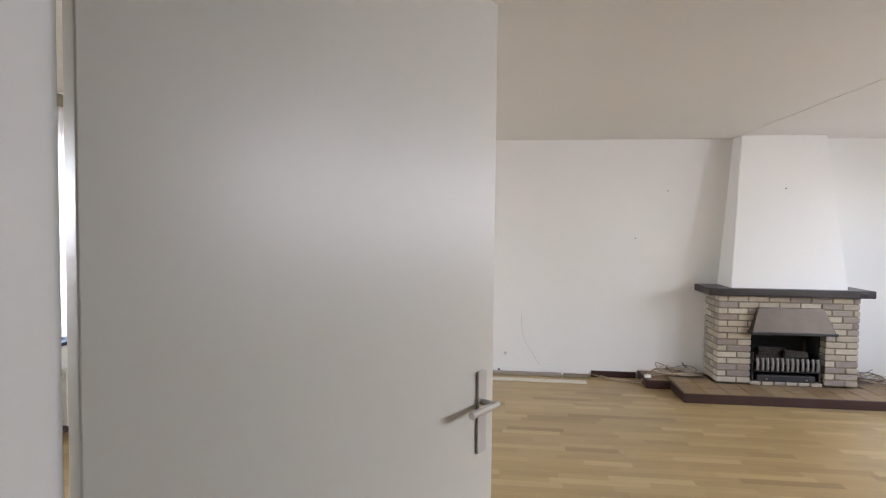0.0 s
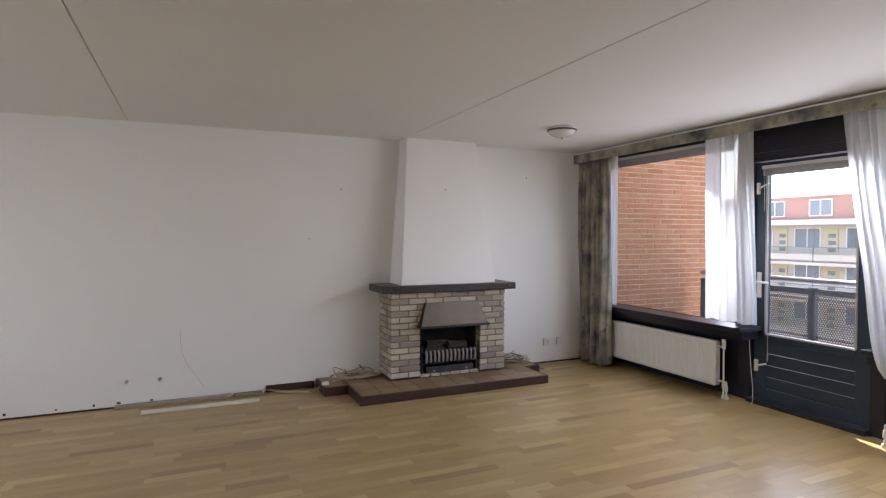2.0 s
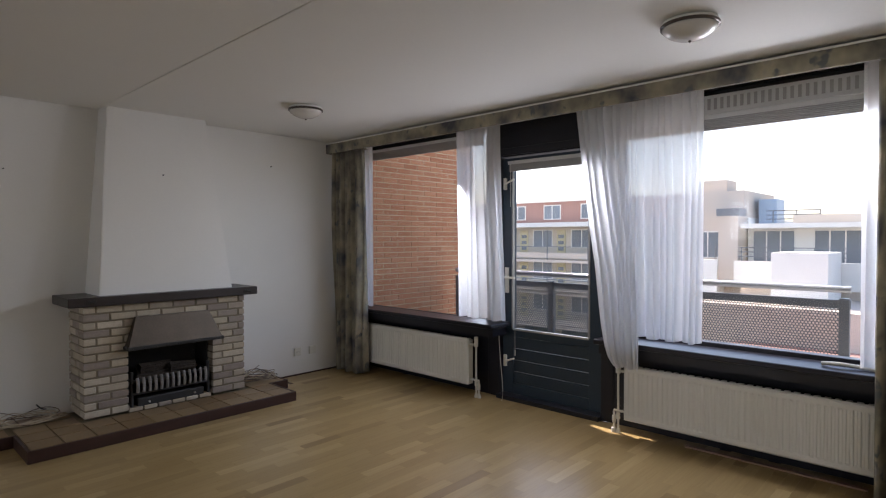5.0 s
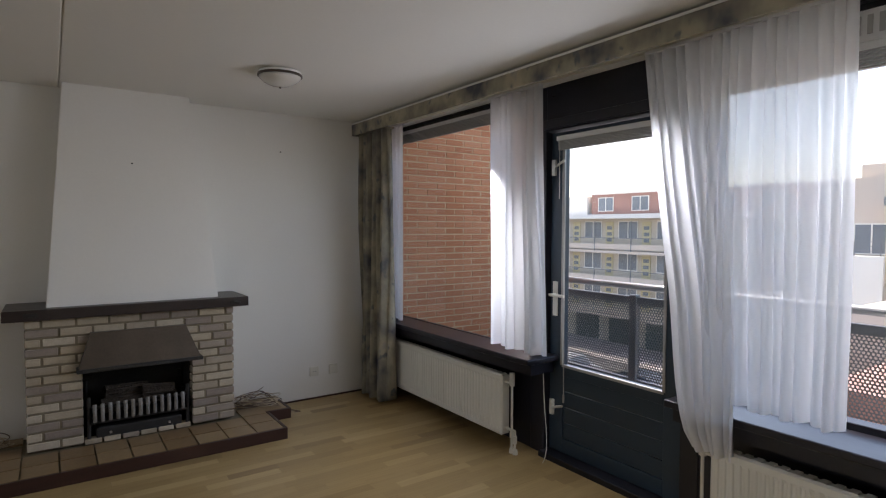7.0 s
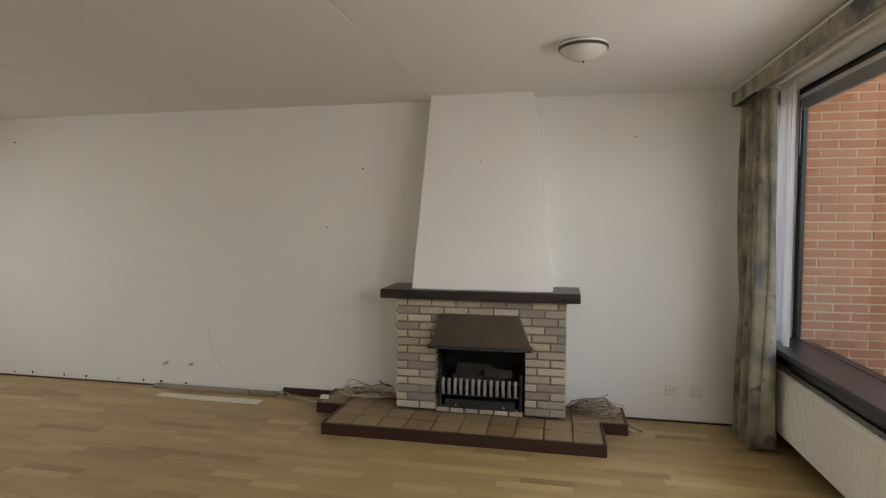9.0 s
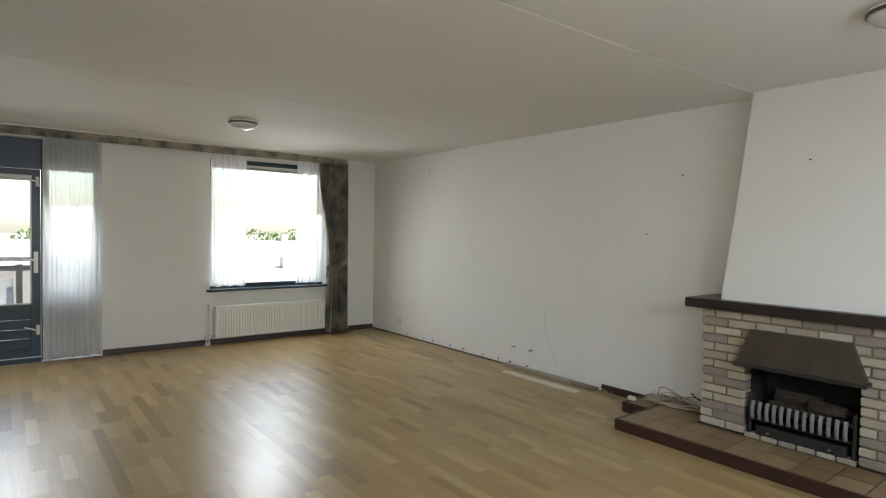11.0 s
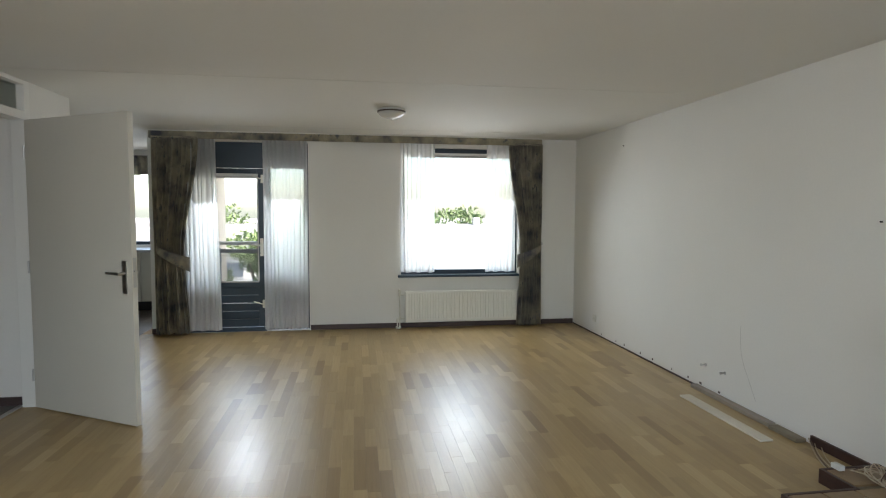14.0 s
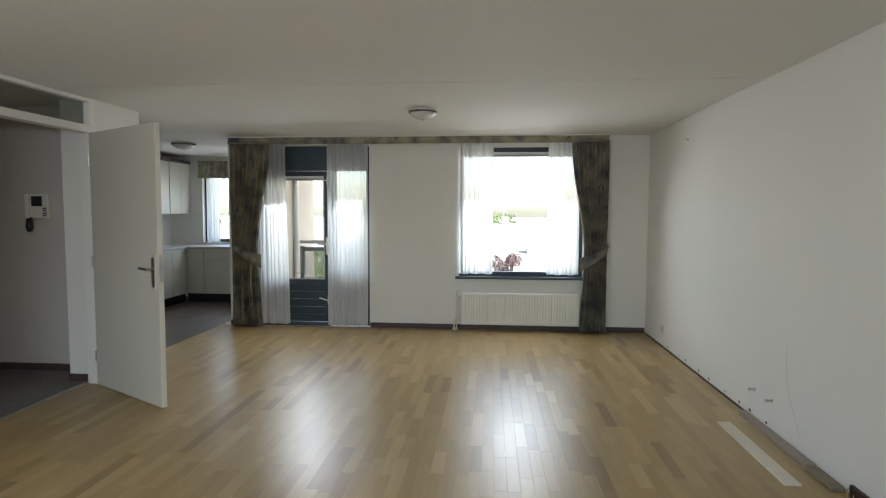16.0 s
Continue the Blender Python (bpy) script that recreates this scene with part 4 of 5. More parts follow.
ANG = math.degrees(math.atan2(2.184 - HINGE.y, 1.258 - HINGE.x))
ld = thing("door_hall", (0, 0, 0), "plain off-white flush door standing open into the room", "door", "", "structure")
DW, DT = 1.028, 0.040
part("leaf", box(0, DW, 0, DT, 0.008, 2.112, 0.003), DOORW, ld)
bm = bmesh.new()
lever(bm, (DW - 0.065, 0, 1.045), (0, -1, 0), (-1, 0, 0))
part("door_handle", bm, METAL, ld, "brushed metal lever on a long plate")
bm = bmesh.new()
lever(bm, (DW - 0.065, DT, 1.045), (0, 1, 0), (-1, 0, 0))
part("door_handle", bm, METAL, ld, "brushed metal lever on a long plate")
bm = box(DW - 0.001, DW + 0.002, 0.008, DT - 0.008, 0.95, 1.15)
rod(bm, (DW, DT / 2, 1.06), (DW + 0.010, DT / 2, 1.06), 0.008, 10)
part("lock_plate", bm, METAL, ld)
for z in (0.25, 1.05, 1.88):
    bm = bmesh.new()
    rod(bm, (-0.004, -0.004, z - 0.045), (-0.004, -0.004, z + 0.045), 0.007, 10)
    part("hinge", bm, METAL, ld)
ld.matrix_basis = pose(HINGE.x, HINGE.y, 0, 0, 0, ANG)

# intercom on the hall wall
ic = thing("door_intercom", (HWEST, 0.47, 1.42), "off-white video door intercom with a hand set on the hall wall", "intercom")
part("body", box(HWEST, HWEST + 0.045, 0.44, 0.64, 1.40, 1.62, 0.008), PLASTIC, ic)
part("screen", box(HWEST + 0.044, HWEST + 0.049, 0.485, 0.585, 1.51, 1.60, 0.002), BLACKP, ic, "dark little screen")
part("hand_set", box(HWEST + 0.046, HWEST + 0.075, 0.435, 0.475, 1.40, 1.62, 0.010), PLASTIC, ic)
for k in range(4):
    part("button", box(HWEST + 0.044, HWEST + 0.050, 0.59, 0.625, 1.42 + k * 0.022, 1.43 + k * 0.022, 0.001), BLACKP, ic)
curve_tube("coiled_cord", [(HWEST + 0.06, 0.455, 1.40), (HWEST + 0.06, 0.44, 1.33), (HWEST + 0.06, 0.46, 1.28), (HWEST + 0.06, 0.49, 1.30), (HWEST + 0.06, 0.49, 1.37), (HWEST + 0.05, 0.475, 1.405)], 0.012, BLACKP, ic)

# ---- sockets, stubs, nails ----
def wall_plate(x, y, z, nx, ny, label, blank=False):
    s = thing("wall_socket", (x, y, z - 0.04), label, "wall socket", "wall sockets")
    o = Vector((nx, ny, 0)); sd = Vector((-ny, nx, 0))
    lo = Vector((x, y, z)) - sd * 0.04 - Vector((0, 0, 0.04))
    hi = Vector((x, y, z)) + sd * 0.04 + Vector((0, 0, 0.04)) + o * 0.014
    part("plate", box(*sorted((lo.x, hi.x)), *sorted((lo.y, hi.y)), lo.z, hi.z, 0.004), PLASTIC, s)
    if blank:
        return
    bm = bmesh.new()
    c = Vector((x, y, z))
    rod(bm, c + o * 0.0135, c + o * 0.0160, 0.021, 20)
    part("insert", bm, PLASTIC, s)
    for d in (-0.0095, 0.0095):
        bm = bmesh.new()
        rod(bm, c + o * 0.0155 + sd * d, c + o * 0.0168 + sd * d, 0.0035, 10)
        part("hole", bm, BLACKP, s)


wall_plate(5.24, NORTH, 0.238, 0, -1, "off-white wall socket low on the wall")
wall_plate(5.415, NORTH, 0.238, 0, -1, "off-white blank wall plate low on the wall", True)
wall_plate(-1.165, NORTH, 0.19, 0, -1, "off-white wall socket low on the wall")
for x in (1.04, 1.288):
    s = thing("pipe_stub", (x, NORTH, 0.20), "short capped metal pipe stub in the wall", "pipe stub", "pipe stubs")
    bm = bmesh.new()
    rod(bm, (x, NORTH, 0.212), (x, NORTH - 0.035, 0.212), 0.007, 12)
    rod(bm, (x, NORTH - 0.035, 0.212), (x, NORTH - 0.045, 0.212), 0.011, 12)
    part("stub", bm, METAL, s)
    bm = bmesh.new()
    rod(bm, (x, NORTH, 0.212), (x, NORTH - 0.004, 0.212), 0.014, 16)
    part("collar", bm, METAL, s)
for x, z in ((4.96, 2.088), (2.87, 1.889), (2.565, 1.415), (-0.51, 2.178), (3.86, 1.9)):
    yy = NORTH if x != 3.86 else 6.25
    bm = bmesh.new()
    rod(bm, (x, yy + 0.004, z), (x, yy - 0.014, z), 0.005, 8)
    tagged(put("nail", bm, IRON), "small dark nail stuck in the plaster wall", "nail", "nails")

sc = thing("scuff_mark", (1.45, NORTH, 0.2), "faint grey scuff line rubbed on the plaster wall", "scuff mark")
curve_tube("line", [(1.45, NORTH + 0.001, 0.62), (1.45, NORTH + 0.001, 0.45), (1.50, NORTH + 0.001, 0.32), (1.58, NORTH + 0.001, 0.20), (1.64, NORTH + 0.001, 0.10)], 0.0022, SCUFF, sc)
rm = random.Random(31)
for k in range(9):
    x = -0.9 + k * 0.27 + rm.uniform(-0.08, 0.08)
    h = rm.uniform(0.012, 0.03)
    tagged(put("plaster_chip", box(x, x + rm.uniform(0.012, 0.03), NORTH - 0.003, NORTH, 0.03, 0.03 + h, 0.001), TRIMWOOD), "small brown glue stain low on the plaster wall", "stain", "stains where the baseboard was")
# pale board and cable duct along the north wall where the baseboard is missing
tagged(put("pale_board", box(1.16, 2.08, 6.20, 6.29, 0.0, 0.012, 0.002), PALEBOARD), "pale bare strip of board lying on the floor", "board")
tagged(put("cable_duct", box(0.95, 1.86, NORTH - 0.075, NORTH - 0.014, 0.0, 0.030, 0.004), DUCT), "brown-grey cable duct along the foot of the wall", "cable duct")
tagged(put("plaster_block", box(1.88, 2.13, NORTH - 0.09, NORTH - 0.014, 0.0, 0.028, 0.006), MORTAR), "patch of bare grey screed at the foot of the wall", "screed patch")

# ---- loose cables on the hearth ----
def cable_heap(name, cx, cy, rx, ry, z, turns, seed, label, tail, mats):
    rnd = random.Random(seed)
    h = thing(name, (cx, cy, z), label, "cables", "cable heaps")
    for k, (m, n) in enumerate(zip(mats, turns)):
        pts = []
        for i in range(int(n * 9)):
            a = i / 9 * 2 * math.pi + k
            f = rnd.uniform(0.40, 1.15)
            pts.append((cx + rx * f * math.cos(a), cy + ry * f * math.sin(a), z + 0.006 + abs(rnd.gauss(0, 0.030)) + 0.006 * k))
        pts += [(x + rnd.uniform(-0.02, 0.02), y + 0.02 * k, zz + 0.004) for x, y, zz in tail]
        curve_tube("cable", pts, 0.0027, m, h)
    return h


cable_heap("cable_heap", 2.93, 6.27, 0.24, 0.14, 0.085, (3, 2.5, 2, 2), 3, "loose coils of pale and brown cable on the hearth",
           [(2.64, 6.22, 0.09), (2.56, 6.18, 0.01), (2.40, 6.25, 0.005), (2.25, 6.33, 0.005), (2.12, 6.42, 0.03)], (CABLEW, CABLEB, CABLEW, CABLEW))
cable_heap("cable_heap", 4.68, 6.27, 0.20, 0.16, 0.085, (3, 3, 2.5, 3), 4, "loose coils of pale and dark cable on the hearth",
           [(4.82, 6.14, 0.09), (4.92, 6.10, 0.02), (4.97, 6.12, 0.005)], (CABLEW, CABLEB, CABLEB, CABLEW))
cn = thing("cable_connector", (2.63, 6.15, 0.085), "small white cable connector block", "connector")
part("block", box(2.60, 2.66, 6.13, 6.165, 0.0835, 0.112, 0.004), PLASTIC, cn)
ws = thing("cable_stub", (3.06, 6.47, 0.13), "short black cable end sticking out of the wall", "cable")
curve_tube("wire", [(3.10, 6.499, 0.13), (3.06, 6.45, 0.14), (3.03, 6.43, 0.19)], 0.005, BLACKP, ws)

# thin lath lying along the foot of the east front
tagged(put("floor_lath", box(5.90, 5.935, 1.90, 2.88, 0.0, 0.010, 0.002), LATH), "thin pale wooden lath lying on the floor below the radiator", "lath")

# a folded pale belt on the second sill
bl = thing("strap", (5.93, 1.98, SILL + 0.032), "pale blind strap lying on the window sill", "strap")
curve_tube("webbing", [(5.92, 2.12, SILL + 0.045), (5.90, 2.05, SILL + 0.055), (5.93, 1.95, SILL + 0.045), (5.90, 1.80, SILL + 0.042)], 0.012, PLASTIC, bl)

# ---- kitchen ----
def cabinet(x0, x1, y0, y1, z0, z1, front, label, drawers=0.0, doors=1):
    """A cabinet; front is '+x', '-x', '+y' by the way it faces."""
    c = thing("kitchen_cabinet", ((x0 + x1) / 2, (y0 + y1) / 2, z0), label, "cabinet", "kitchen cabinets")
    part("body", box(x0, x1, y0, y1, z0, z1), KCAB, c)
    spans = []
    zt = z1
    if drawers:
        spans.append((z1 - drawers, z1, "drawer_front"))
        zt = z1 - drawers
    spans.append((z0, zt, "door"))
    for za, zb, nm in spans:
        for k in range(doors):
            if front == "+x":
                w = (y1 - y0) / doors
                a, b = y0 + k * w + 0.002, y0 + (k + 1) * w - 0.002
                d = part(nm, box(x1, x1 + 0.018, a, b, za + 0.002, zb - 0.002, 0.003), KCAB, c)
                hz = zb - 0.05 if z0 < 1 else za + 0.06
                part("handle", box(x1 + 0.018, x1 + 0.032, b - 0.16, b - 0.05, hz, hz + 0.010, 0.003), METAL, d)
            else:
                w = (x1 - x0) / doors
                a, b = x0 + k * w + 0.002, x0 + (k + 1) * w - 0.002
                d = part(nm, box(a, b, y1, y1 + 0.018, za + 0.002, zb - 0.002, 0.003), KCAB, c)
                hz = zb - 0.05 if z0 < 1 else za + 0.06
                part("handle", box(a + 0.05, a + 0.16, y1 + 0.018, y1 + 0.032, hz, hz + 0.010, 0.003), METAL, d)
    return c


KD = 0.60
CL = "off-white kitchen base cabinet with bar handles under a grey worktop"
cabinet(KWEST, KWEST + KD, 0.55, 1.20, 0.14, 0.86, "+x", CL, 0.16)
cabinet(KWEST, KWEST + KD, 0.02, 0.546, 0.14, 0.86, "+x", CL, 0.16)
cabinet(KWEST, KWEST + KD, -0.27, 0.016, 0.14, 0.86, "+x", CL)
cabinet(KWEST + KD + 0.02, KWEST + KD + 0.42, KSOUTH, -0.29, 0.14, 0.86, "+y", CL)
cabinet(KWEST + KD + 0.424, KWEST + KD + 0.95, KSOUTH, -0.29, 0.14, 0.86, "+y", CL, 0.16)
cabinet(KWEST + KD + 0.954, KWEST + KD + 1.48, KSOUTH, -0.29, 0.14, 0.86, "+y", CL, 0.16)
cabinet(KWEST, KWEST + 0.62, KSOUTH, -0.53, 1.42, 2.26, "+y", "off-white kitchen wall cabinet", 0, 2)
cabinet(KWEST + 0.64, KWEST + 1.56, KSOUTH, -0.53, 1.42, 2.26, "+y", "off-white kitchen wall cabinet", 0, 2)
tagged(put("cabinet_cornice", box(KWEST, KWEST + 1.58, KSOUTH, -0.50, 2.262, 2.31, 0.006), BASEB), "dark wooden cornice on the wall cabinets", "cornice")
bm = bmesh.new()
bx(bm, KWEST, KWEST + KD + 0.03, -0.26, 1.24, 0.862, 0.90, 0.004)
bx(bm, KWEST, KWEST + KD + 1.5, KSOUTH, -0.262, 0.862, 0.90, 0.004)
tagged(put("worktop", bm, KTOP), "grey kitchen worktop round the corner", "worktop")
bm = bmesh.new()
bx(bm, KWEST, KWEST + KD - 0.05, -0.30, 1.20, 0, 0.138)
bx(bm, KWEST + KD - 0.05, KWEST + KD + 1.48, KSOUTH, -0.34, 0, 0.138)
tagged(put("cabinet_plinth", bm, BLACKP), "black plinth under the kitchen cabinets", "plinth")
tap = thing("kitchen_tap", (KWEST + 0.14, 0.85, 0.90), "chrome kitchen tap at the sink", "tap")
curve_tube("spout", [(KWEST + 0.14, 0.85, 0.90), (KWEST + 0.14, 0.85, 1.10), (KWEST + 0.20, 0.80, 1.17), (KWEST + 0.30, 0.72, 1.10), (KWEST + 0.32, 0.70, 1.04)], 0.011, METAL, tap)
bm = bmesh.new()
rod(bm, (KWEST + 0.14, 0.85, 0.90), (KWEST + 0.14, 0.85, 0.95), 0.024, 14)
part("body", bm, METAL, tap)
kw = thing("window_5", (KWEST - 0.12, 0.40, KZ0), "kitchen window over the roofs", "window", "", "structure")
bm = bmesh.new()
for a, b, c, d in ((KW0, KW0 + 0.05, KZ0, KZ1), (KW1 - 0.05, KW1, KZ0, KZ1), (KW0 + 0.05, KW1 - 0.05, KZ0, KZ0 + 0.05), (KW0 + 0.05, KW1 - 0.05, KZ1 - 0.05, KZ1)):
    bx(bm, KWEST - 0.16, KWEST - 0.08, a, b, c, d, 0.003)
part("window_frame", bm, BLUE, kw)
g = part("pane", box(KWEST - 0.115, KWEST - 0.109, KW0 + 0.04, KW1 - 0.04, KZ0 + 0.04, KZ1 - 0.04), GLASS, kw)
g.visible_shadow = False
curtain("net_curtain", KWEST + 0.03, -0.22, 0.02, 0.93, 2.16, 5, 0.014, SHEER, "sheer white net curtain beside the kitchen window", "net curtain", "net curtains", seed=21, thick=0)
curtain("valance", KWEST + 0.06, -0.34, 1.14, 2.02, 2.30, 16, 0.022, FABRIC, "gathered patterned fabric valance over the kitchen window", "valance", "", seed=22)
tagged(put("kitchen_shelf_vent", box(KWEST + 1.62, KWEST + 1.82, KSOUTH, -0.6, 2.33, 2.36, 0.003), VENTW), "white ventilation cap on the ceiling", "vent")

# ---- east balcony ----
structure("balcony_floor_east", box(EAST + 0.14, 7.55, SOUTH - 2.5, 6.9, -0.25, -0.06), CONCRETE, "bare concrete balcony floor", "balcony floor")
# unseen overhang, added so that only a narrow strip of sun reaches the floor
structure("sun_blocker_east", box(EAST + 0.14, 6.56, -1.5, 9.0, 2.70, 2.95), BWHITE, "unseen board added above the windows to trim the sunlight", "eaves")
structure("facade_east", box(EAST + 0.02, EAST + 0.14, -6.0, SOUTH - 0.16, -8.0, 2.95), BBEIGE, "brick front beside the flat", "facade")
RX = 7.446


def railing(name, x, y0, y1, posts, label, z_top=0.985):
    r = thing(name, (x, (y0 + y1) / 2, -0.06), label, "railing", "balcony railings")
    bm = bmesh.new()
    rod(bm, (x, y0, z_top), (x, y1, z_top), 0.028, 14)
    part("handrail", bm, RAILTOP, r, "pale metal handrail")
    for y in posts:
        part("post", box(x - 0.03, x + 0.03, y - 0.035, y + 0.035, -0.06, z_top - 0.07, 0.004), GREYP, r)
    part("upper_bar", box(x - 0.02, x + 0.02, y0, y1, z_top - 0.15, z_top - 0.085, 0.003), GREYP, r)
    part("lower_bar", box(x - 0.02, x + 0.02, y0, y1, 0.15, 0.20, 0.003), GREYP, r)
    ps = sorted(posts)
    for a, b in zip(ps, ps[1:]):
        part("panel", box(x - 0.003, x + 0.003, a + 0.037, b - 0.037, 0.202, z_top - 0.152), PERF, r, "perforated metal sheet")
    return r


railing("railing", RX, 2.19, 6.30, (2.23, 3.55, 4.895, 6.26), "grey balcony railing with perforated panels and a pale handrail")
# brick side wall of the balcony: bricks are laid at the end of the file
BY = 6.50
side_wall = structure("wall_balcony_brick", box(EAST + 0.040, 8.0, BY + 0.004, BY + 0.65, -0.25, 3.25), MORTARB, "orange brick side wall of the balcony", "wall")

# ---- west balcony ----
structure("balcony_floor_west", box(-3.75, WEST - T, KNORTH + 0.26, 6.9, -0.25, -0.06), CONCRETE, "bare concrete balcony floor", "balcony floor")
structure("facade_kitchen", box(KWEST - T, WEST - T - 0.02, KNORTH + 0.262, KNORTH + 0.30, -8.0, 2.7), BBEIGE, "beige brick outer wall of the kitchen", "facade")
kb = bmesh.new()
railing("railing", -3.65, KNORTH + 0.32, 3.30, (KNORTH + 0.36, 2.4, 3.26), "grey balcony railing with perforated panels and a pale handrail")
dp = thing("drain_pipe", (-3.40, KNORTH + 0.35, -0.06), "white plastic rain pipe on the kitchen wall", "drain pipe")
bm = bmesh.new()
rod(bm, (-3.40, KNORTH + 0.35, -0.06), (-3.40, KNORTH + 0.35, 2.7), 0.04, 16)
part("pipe", bm, VENTW, dp)
for z in (0.5, 1.9):
    bm = bmesh.new()
    rod(bm, (-3.40, KNORTH + 0.35, z), (-3.40, KNORTH + 0.35, z + 0.03), 0.046, 16)
    part("clamp", bm, METAL, dp)

# ---- ground ----
GZ = -8.2
structure("ground", box(-900, 900, -900, 900, GZ - 0.5, GZ), PAVE, "paved ground between the buildings", "ground")
structure("road", box(27.5, 36.5, -300, 300, GZ - 0.1, GZ + 0.004), ASPHALT, "asphalt street", "road")
structure("pavement", box(36.5, 42, -300, 300, GZ - 0.1, GZ + 0.13), PAVE, "slabbed pavement with a kerb", "pavement")
structure("facade_lower_east", box(EAST + 0.05, EAST + 0.14, -6.0, 12.0, GZ, -0.3), BBEIGE, "lower brick front of the building", "facade")


def far_window(parent, x, y, z, w, h, bars=1, mat=None):
    """A window on a front that faces -x: frame, panes with depth."""
    bm = bmesh.new()
    f = 0.07
    bx(bm, x - 0.05, x, y - w / 2, y + w / 2, z, z + f)
    bx(bm, x - 0.05, x, y - w / 2, y + w / 2, z + h - f, z + h)
    for k in range(bars + 2):
        yy = y - w / 2 + (w - f) * k / (bars + 1)
        bx(bm, x - 0.05, x, yy, yy + f, z + f, z + h - f)
    win = part("window", bm, BWHITE, parent)
    part("pane", box(x - 0.02, x - 0.005, y - w / 2 + f, y + w / 2 - f, z + f, z + h - f), DARKGLASS, win)
    return win


def gallery_block(x, y0, y1, storeys, z0, st):
    g = thing("apartment_building", (x, (y0 + y1) / 2, z0), "beige brick gallery flats with long balconies and garages below", "apartment building")
    top = z0 + storeys * st
    part("wall", box(x, x + 10, y0, y1, z0, top), BBEIGE, g)
    part("roof", box(x - 1.4, x + 10.2, y0 - 0.2, y1 + 0.2, top, top + 0.35), BWHITE, g, "pale flat roof edge")
    ph = part("penthouse", box(x + 2.2, x + 9, y0 + 4, 37.0, top + 0.35, top + 2.2), BRED, g, "red brick roof storey")
    part("roof_rim", box(x + 2.0, x + 9.2, y0 + 3.8, 37.2, top + 2.2, top + 2.35), BWHITE, ph)
    part("stair_head", box(x + 2.0, x + 6, 37.4, 41.0, top + 0.35, top + 2.1), BWHITE, g, "white roof stair head")
    n = int((y1 - y0) / 3.6)
    for k in range(n):
        yc = y0 + 1.8 + k * 3.6
        if y0 + 5 < yc < 36:
            far_window(g, x + 2.2, yc, top + 0.7, 1.7, 1.25)
        for s in range(storeys):
            zf = z0 + s * st
            if s == 0:
                part("garage_door", box(x - 0.06, x, yc - 1.25, yc + 1.25, zf, zf + 2.2), GARAGE, g)
                continue
            far_window(g, x, yc - 0.5, zf + 0.95, 1.9, 1.45)
            d = part("flat_door", box(x - 0.05, x, yc + 0.95, yc + 1.75, zf + 0.05, zf + 2.35), YELLOWD, g)
            for q in range(3):
                part("light", box(x - 0.062, x - 0.05, yc + 1.10, yc + 1.60, zf + 0.7 + q * 0.5, zf + 0.98 + q * 0.5), DARKGLASS, d)
    for s in range(1, storeys):
        zf = z0 + s * st
        part("gallery_slab", box(x - 1.4, x, y0, y1, zf - 0.22, zf), BTAN, g)
        part("gallery_rail", box(x - 1.38, x - 1.34, y0, y1, zf + 1.0, zf + 1.06), GREYP, g)
        part("gallery_panel", box(x - 1.38, x - 1.35, y0, y1, zf + 0.12, zf + 0.55), BTAN, g)
        for k in range(n + 1):
            part("gallery_post", box(x - 1.39, x - 1.33, y0 + k * 3.6 - 0.04, y0 + k * 3.6 + 0.04, zf, zf + st - 0.22), GREYP, g)
    # outer stair
    for s in range(2):
        zf = z0 + (s + 1) * st
        bm = bmesh.new()
        for k in range(14):
            yy = 44.0 - k * 0.36
            bx(bm, x - 2.6, x - 1.5, yy, yy + 0.38, zf + k * st / 14, zf + k * st / 14 + 0.12)
        part("stair_flight", bm, GREYP, g)
    return g


gallery_block(42.0, 12.0, 66.0, 4, GZ, 2.6)


